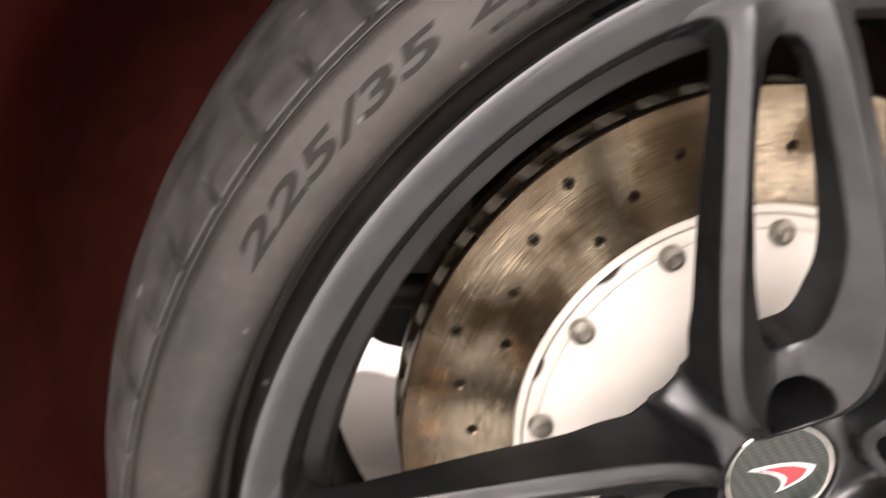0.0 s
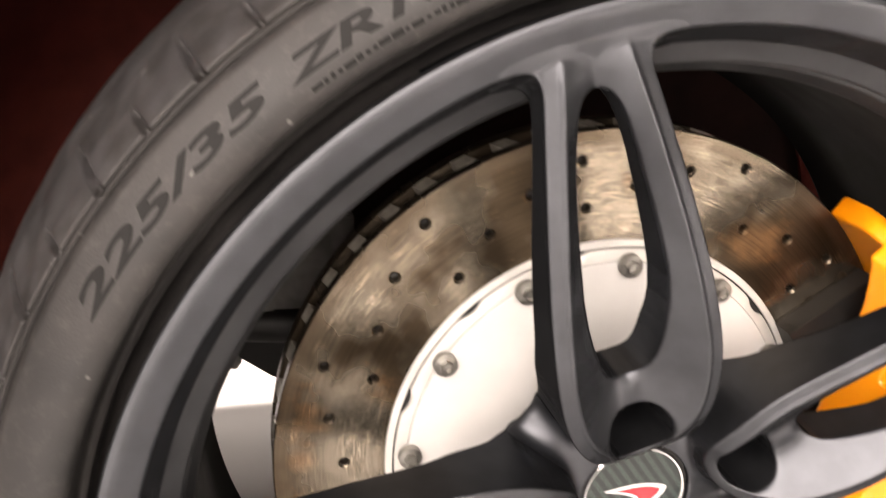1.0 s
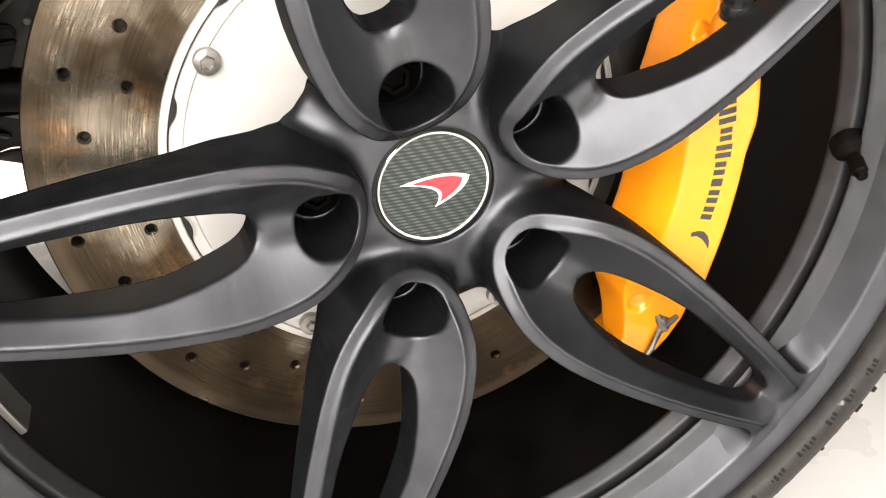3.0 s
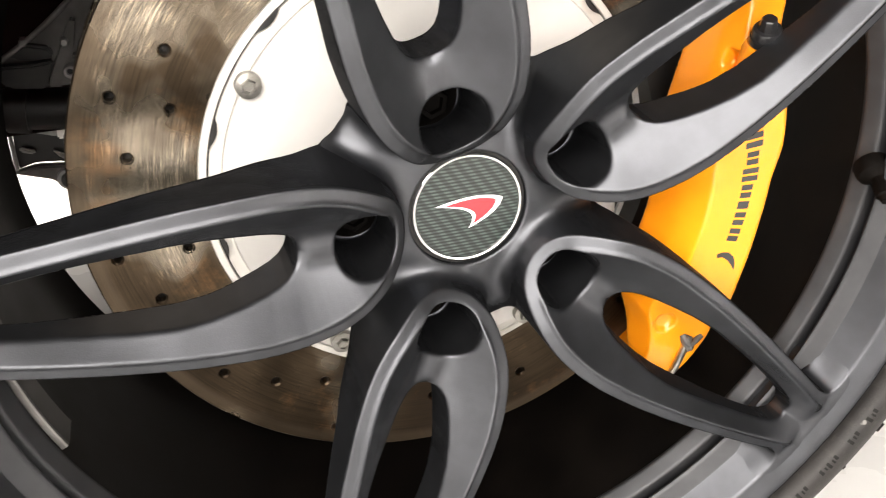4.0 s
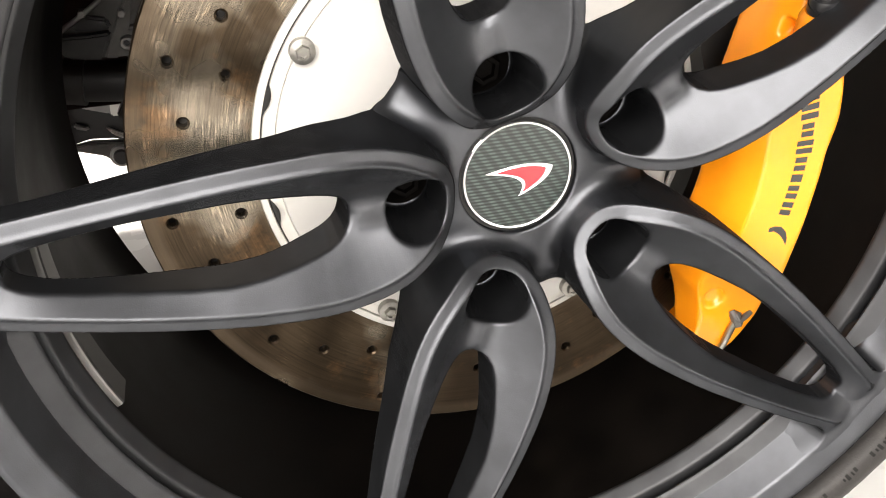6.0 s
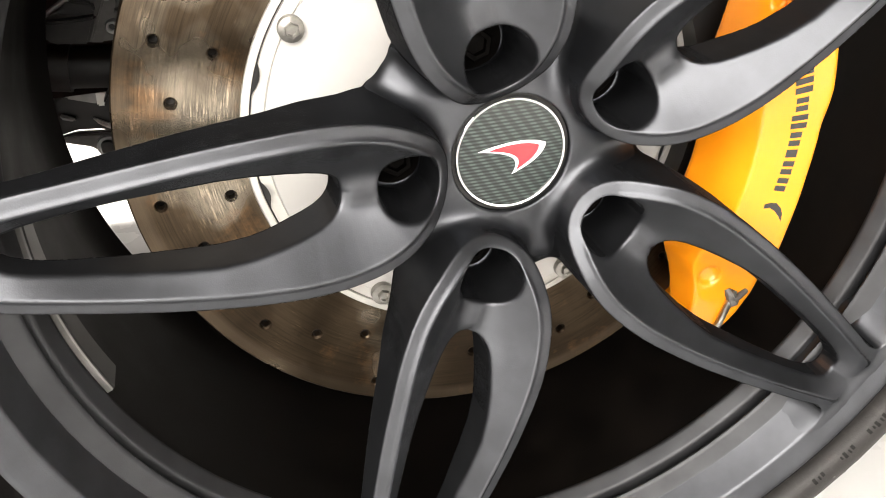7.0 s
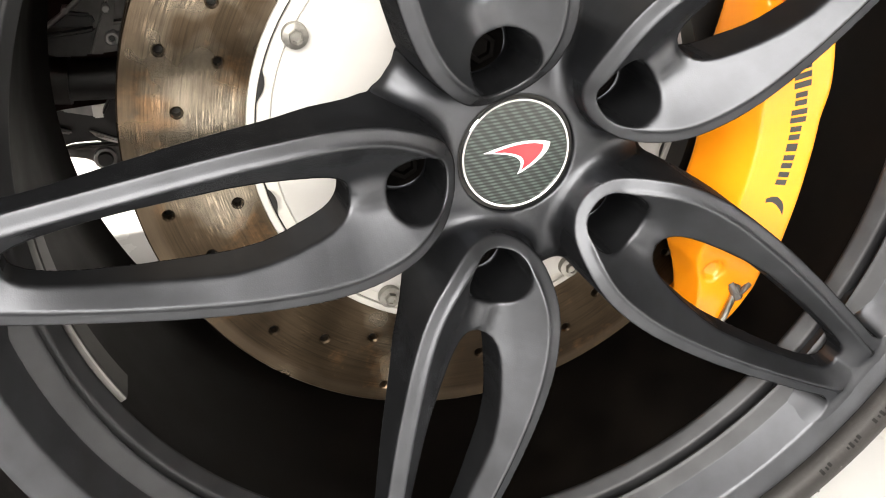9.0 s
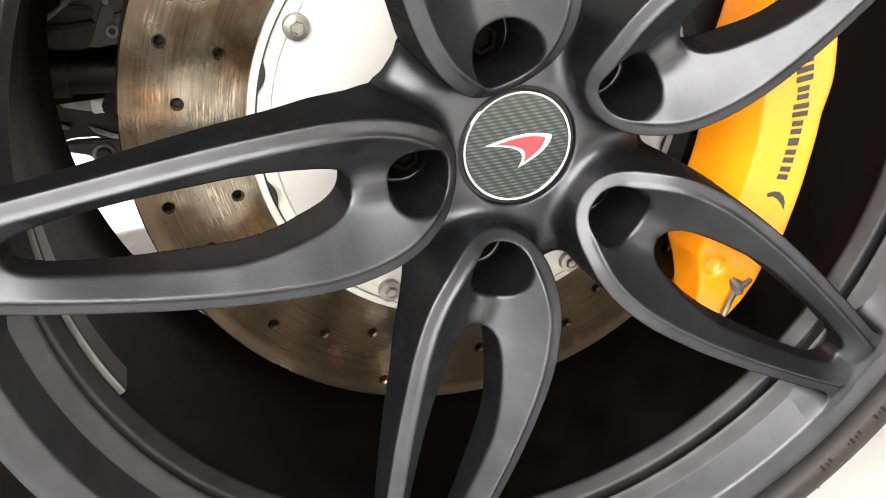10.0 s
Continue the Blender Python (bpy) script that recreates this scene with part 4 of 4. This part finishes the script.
knuckle = thing("steering_knuckle", "dirty dark cast steering knuckle with ribs behind the disc", "steering knuckle")
plate("web", [(-231, 39), (-211, 50), (-185, 69), (-160, 90), (-120, 90), (-120, 20), (-223, 24)], 176, 12, CAST_GREY, knuckle)
# Black plate over the web, standing in for the shade of a recess.
plate("pocket", [(-219, 46), (-209, 52), (-195, 48.6), (-193.6, 42.4), (-205, 41.6), (-216, 43.4)], 170, 8, BLACK, knuckle, "black plate in place of a recess's shade")
plate("lower_plate", [(-229.6, 35.1), (-222.5, 27), (-201.8, 24.4), (-194, 41), (-205.7, 40.3), (-227, 40.6)], 166, 10, DARK_CAST, knuckle)
plate("rib", [(-179, 66), (-188, 50.3), (-200.6, 25.9), (-191.8, 24.9), (-181.5, 45.6), (-176.6, 65)], 164, 12, CAST_GREY, knuckle)
plate("pad", [(-190, 43), (-176, 43), (-176, 25), (-198, 25)], 167, 10, CAST_GREY, knuckle)
tube("edge", [(-0.2275, 0.166, HUB + 0.0427), (-0.2107, 0.166, HUB + 0.0515), (-0.1844, 0.166, HUB + 0.0705), (-0.165, 0.168, HUB + 0.087)], 0.0016, ALLOY, knuckle, "bare cast edge")
part("boss", sharpen(lathe("boss", [(2.0, -6), (2.0, 3), (2.5, 3.6), (3.6, 3.6), (4.2, 2.8), (4.6, -6)], 32)), ALLOY, knuckle, "bright bored boss", AXLE @ Matrix.Translation((-0.1855, 0.164, 0.0347)))
# Black plug in the bore, standing in for its shade.
part("boss_shade", sharpen(lathe("boss_shade", [(0.01, 1), (2.0, 1), (2.0, -5), (0.01, -5)], 24)), BLACK, knuckle, m=AXLE @ Matrix.Translation((-0.1855, 0.164, 0.0347)))
part("nut", sharpen(lathe("nut", [(0.01, 3.5), (2.0, 3.5), (2.6, 2.8), (2.8, -4), (0.01, -4)], 6)), ALLOY, knuckle, m=AXLE @ Matrix.Translation((-0.2085, 0.168, 0.0540)))
part("nut", sharpen(lathe("nut", [(0.01, 3.5), (2.0, 3.5), (2.6, 2.8), (2.8, -4), (0.01, -4)], 6)), ALLOY, knuckle, m=AXLE @ Matrix.Translation((-0.1850, 0.163, 0.0530)))

beam = thing("cross_beam", "pale dusty cross beam above the suspension arm", "cross beam")
plate("face", [(-232, 76), (-150, 76), (-150, 68), (-232, 66)], 250, 12, CAST_GREY, beam)

bracket = thing("lower_bracket", "dirty alloy suspension bracket with black rubber bush", "bracket")
plate("cheek", [(-284, -130), (-262, -126.5), (-239, -128.7), (-214, -131), (-205, -150), (-212, -160), (-226.6, -155), (-241, -151), (-251.5, -141)], 438, 12, CAST_GREY, bracket, "grey cast cheek")
plate("arm_web", [(-276, -92), (-262, -90), (-217, -100), (-150, -104), (-150, -150), (-224, -137), (-239, -127), (-262, -125), (-279, -129)], 446, 14, BLACK, bracket)
plate("spacer", [(-265, -86), (-252, -85), (-217, -89), (-218.6, -102), (-239, -99), (-262.6, -91)], 437, 8, ALLOY, bracket, "speckled bare alloy spacer")
plate("sleeve", [(-236, -86.5), (-190, -88), (-190, -103), (-237, -100.5)], 433, 8, FLANGE, bracket, "pale sleeve")
plate("strut", [(-278.6, -86), (-275.5, -87), (-277, -128), (-281, -128.5)], 437, 6, ALLOY, bracket, "thin bright strut")
# Pale sliver added as a plate, standing in for a highlight on the web.
plate("rib", [(-273, -106), (-259, -112), (-261.5, -115), (-273, -111)], 440, 6, ALLOY, bracket)
plate("rib", [(-245.6, -113), (-205, -136), (-206, -141), (-239.5, -121.6)], 440, 6, DULL_STEEL, bracket)
part("bush", sharpen(lathe("bush", [(0.01, 7), (6.4, 7), (7.4, 5.5), (7.4, -4), (0.01, -4)], 32)), BLACK, bracket, "black rubber bush", AXLE @ Matrix.Translation((-0.236, 0.436, -0.1415)))
part("washer", sharpen(lathe("washer", [(7.4, 3.5), (10.0, 3.5), (10.8, 2.5), (10.8, -3), (7.4, -3)], 32)), ALLOY, bracket, m=AXLE @ Matrix.Translation((-0.236, 0.437, -0.1415)))

# ------------------------------------------------------------------ car body and room
body = thing("sports_car", "deep red car body with dark red wheel arch liner", "car")
part("arch_liner", sharpen(lathe("arch_liner", [(399.4, -149.9), (397.5, -162), (390, -190), (370, -232), (338, -258), (300, -268), (300, -272), (340, -264), (374, -238), (395, -194), (403, -162), (404, -151)], 170, arc=(-14, 222))), LINER, body, "dark red arch liner, deeper shade put into its colour", AXLE)
part("arch_flange", sharpen(lathe("arch_flange", [(404, 84), (405.5, 20), (405, -60), (402.6, -110), (399.5, -150), (404, -151), (408, -112), (411, -60), (412, 20), (410, 86)], 170, arc=(-14, 222))), ARCH_RED, body, "inner arch flange, lighter red for the light near the front", AXLE)


def fender_mesh():
    """Side panel of the car round its wheel arch: rolled arch lip, swelling round it, then flat to the panel's edges."""
    n = 110
    verts, faces = [], []
    for i in range(n + 1):
        a = radians(-22 + 224 * i / n)
        c, s = math.cos(a), math.sin(a)
        edge = min(2.2 / c if c > 1e-6 else 9, -0.86 / c if c < -1e-6 else 9, 0.50 / s if s > 1e-6 else 9, -0.17 / s if s < -1e-6 else 9)
        edge = max(edge, 0.45)
        mid = 0.42 + 0.5 * (edge - 0.42)
        for r, y in ((0.404, -0.070), (0.403, -0.080), (0.408, -0.090), (0.418, -0.098), (mid, -0.106), (edge, -0.098), (edge, -0.085), (mid, -0.092), (0.42, -0.088)):
            verts.append((r * c, y + 0.10 * max(0, r * s - 0.36), r * s))
    for i in range(n):
        for k in range(9):
            l = (k + 1) % 9
            faces.append((i * 9 + k, i * 9 + l, (i + 1) * 9 + l, (i + 1) * 9 + k))
    return sharpen(mesh_from("fender", verts, faces), 40)


part("fender", fender_mesh(), CAR_RED, body, "deep red fender", AXLE)


def box_mesh(name, lo, hi):
    (a, b, c), (d, e, f) = lo, hi
    v = [(x, y, z) for x in (a, d) for y in (b, e) for z in (c, f)]
    return mesh_from(name, v, [(0, 1, 3, 2), (4, 6, 7, 5), (0, 4, 5, 1), (2, 3, 7, 6), (0, 2, 6, 4), (1, 5, 7, 3)], False)


def bonnet_mesh():
    """Gently crowned sheet from the side panel's top edge inward."""
    nx, ny = 24, 12
    verts, faces = [], []
    for low in (0, 1):
        for i in range(nx + 1):
            for j in range(ny + 1):
                y = -0.082 + 0.912 * j / ny
                verts.append((-0.86 + 3.06 * i / nx, y, HUB + 0.502 + 0.03 * math.sin(math.pi / 2 * j / ny) - 0.012 * low))
    top = (nx + 1) * (ny + 1)
    for i in range(nx):
        for j in range(ny):
            q = [i * (ny + 1) + j, (i + 1) * (ny + 1) + j, (i + 1) * (ny + 1) + j + 1, i * (ny + 1) + j + 1]
            faces += [q, [k + top for k in reversed(q)]]
    ring = [i * (ny + 1) for i in range(nx + 1)] + [nx * (ny + 1) + j for j in range(1, ny + 1)] + [i * (ny + 1) + ny for i in range(nx - 1, -1, -1)] + [j for j in range(ny - 1, 0, -1)]
    for k, a in enumerate(ring):
        b = ring[(k + 1) % len(ring)]
        faces.append([a, a + top, b + top, b])
    return sharpen(mesh_from("bonnet", verts, faces), 40)


part("bonnet", bonnet_mesh(), CAR_RED, body, "deep red bonnet")
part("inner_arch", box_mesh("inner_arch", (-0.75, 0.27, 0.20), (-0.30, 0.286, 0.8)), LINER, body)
# Plain block for the dark underside; its far edge is set to shade the floor.
part("underbody", box_mesh("underbody", (-0.75, 0.29, 0.33), (2.2, 0.83, 0.8)), UNDERSIDE, body)
# Unseen tray with a slanting edge, added to cut the floor's shadow line.
shadow_tray = bmesh.new()
tray = [shadow_tray.verts.new((x, y, 0.282)) for x, y in ((-0.75, 0.29), (-0.035, 0.29), (-0.391, 0.828), (-0.75, 0.828))]
lid = bmesh.ops.extrude_face_region(shadow_tray, geom=[shadow_tray.faces.new(tray)])
bmesh.ops.translate(shadow_tray, vec=(0, 0, 0.044), verts=[v for v in lid["geom"] if isinstance(v, bmesh.types.BMVert)])
bmesh.ops.recalc_face_normals(shadow_tray, faces=shadow_tray.faces)
part("shadow_tray", shadow_tray, UNDERSIDE, body, "black tray added to cut the floor's shadow")

FX0, FX1, FY0, FY1, TALL = -5.0, 6.0, -5.0, 6.0, 3.0
tagged(part("floor", box_mesh("floor", (FX0, FY0, -0.1), (FX1, FY1, 0.0)), FLOOR), "glossy white resin showroom floor", "floor", kind="structure")
tagged(part("ceiling", box_mesh("ceiling", (FX0, FY0, TALL), (FX1, FY1, TALL + 0.1)), DARK_WALL), "unseen charcoal ceiling, dark to hold down bounce", "ceiling", kind="structure")
for nm, lo, hi, paint in (("wall_west", (FX0 - 0.1, FY0, 0), (FX0, FY1, TALL), WALL), ("wall_east", (FX1, FY0, 0), (FX1 + 0.1, FY1, TALL), DARK_WALL),
                          ("wall_south", (FX0, FY0 - 0.1, 0), (FX1, FY0, TALL), DARK_WALL), ("wall_north", (FX0, FY1, 0), (FX1, FY1 + 0.1, TALL), DARK_WALL)):
    tagged(part(nm, box_mesh(nm, lo, hi), paint), "plain grey showroom wall" if paint == WALL else "unseen charcoal wall, dark to hold down bounce", "wall", kind="structure")
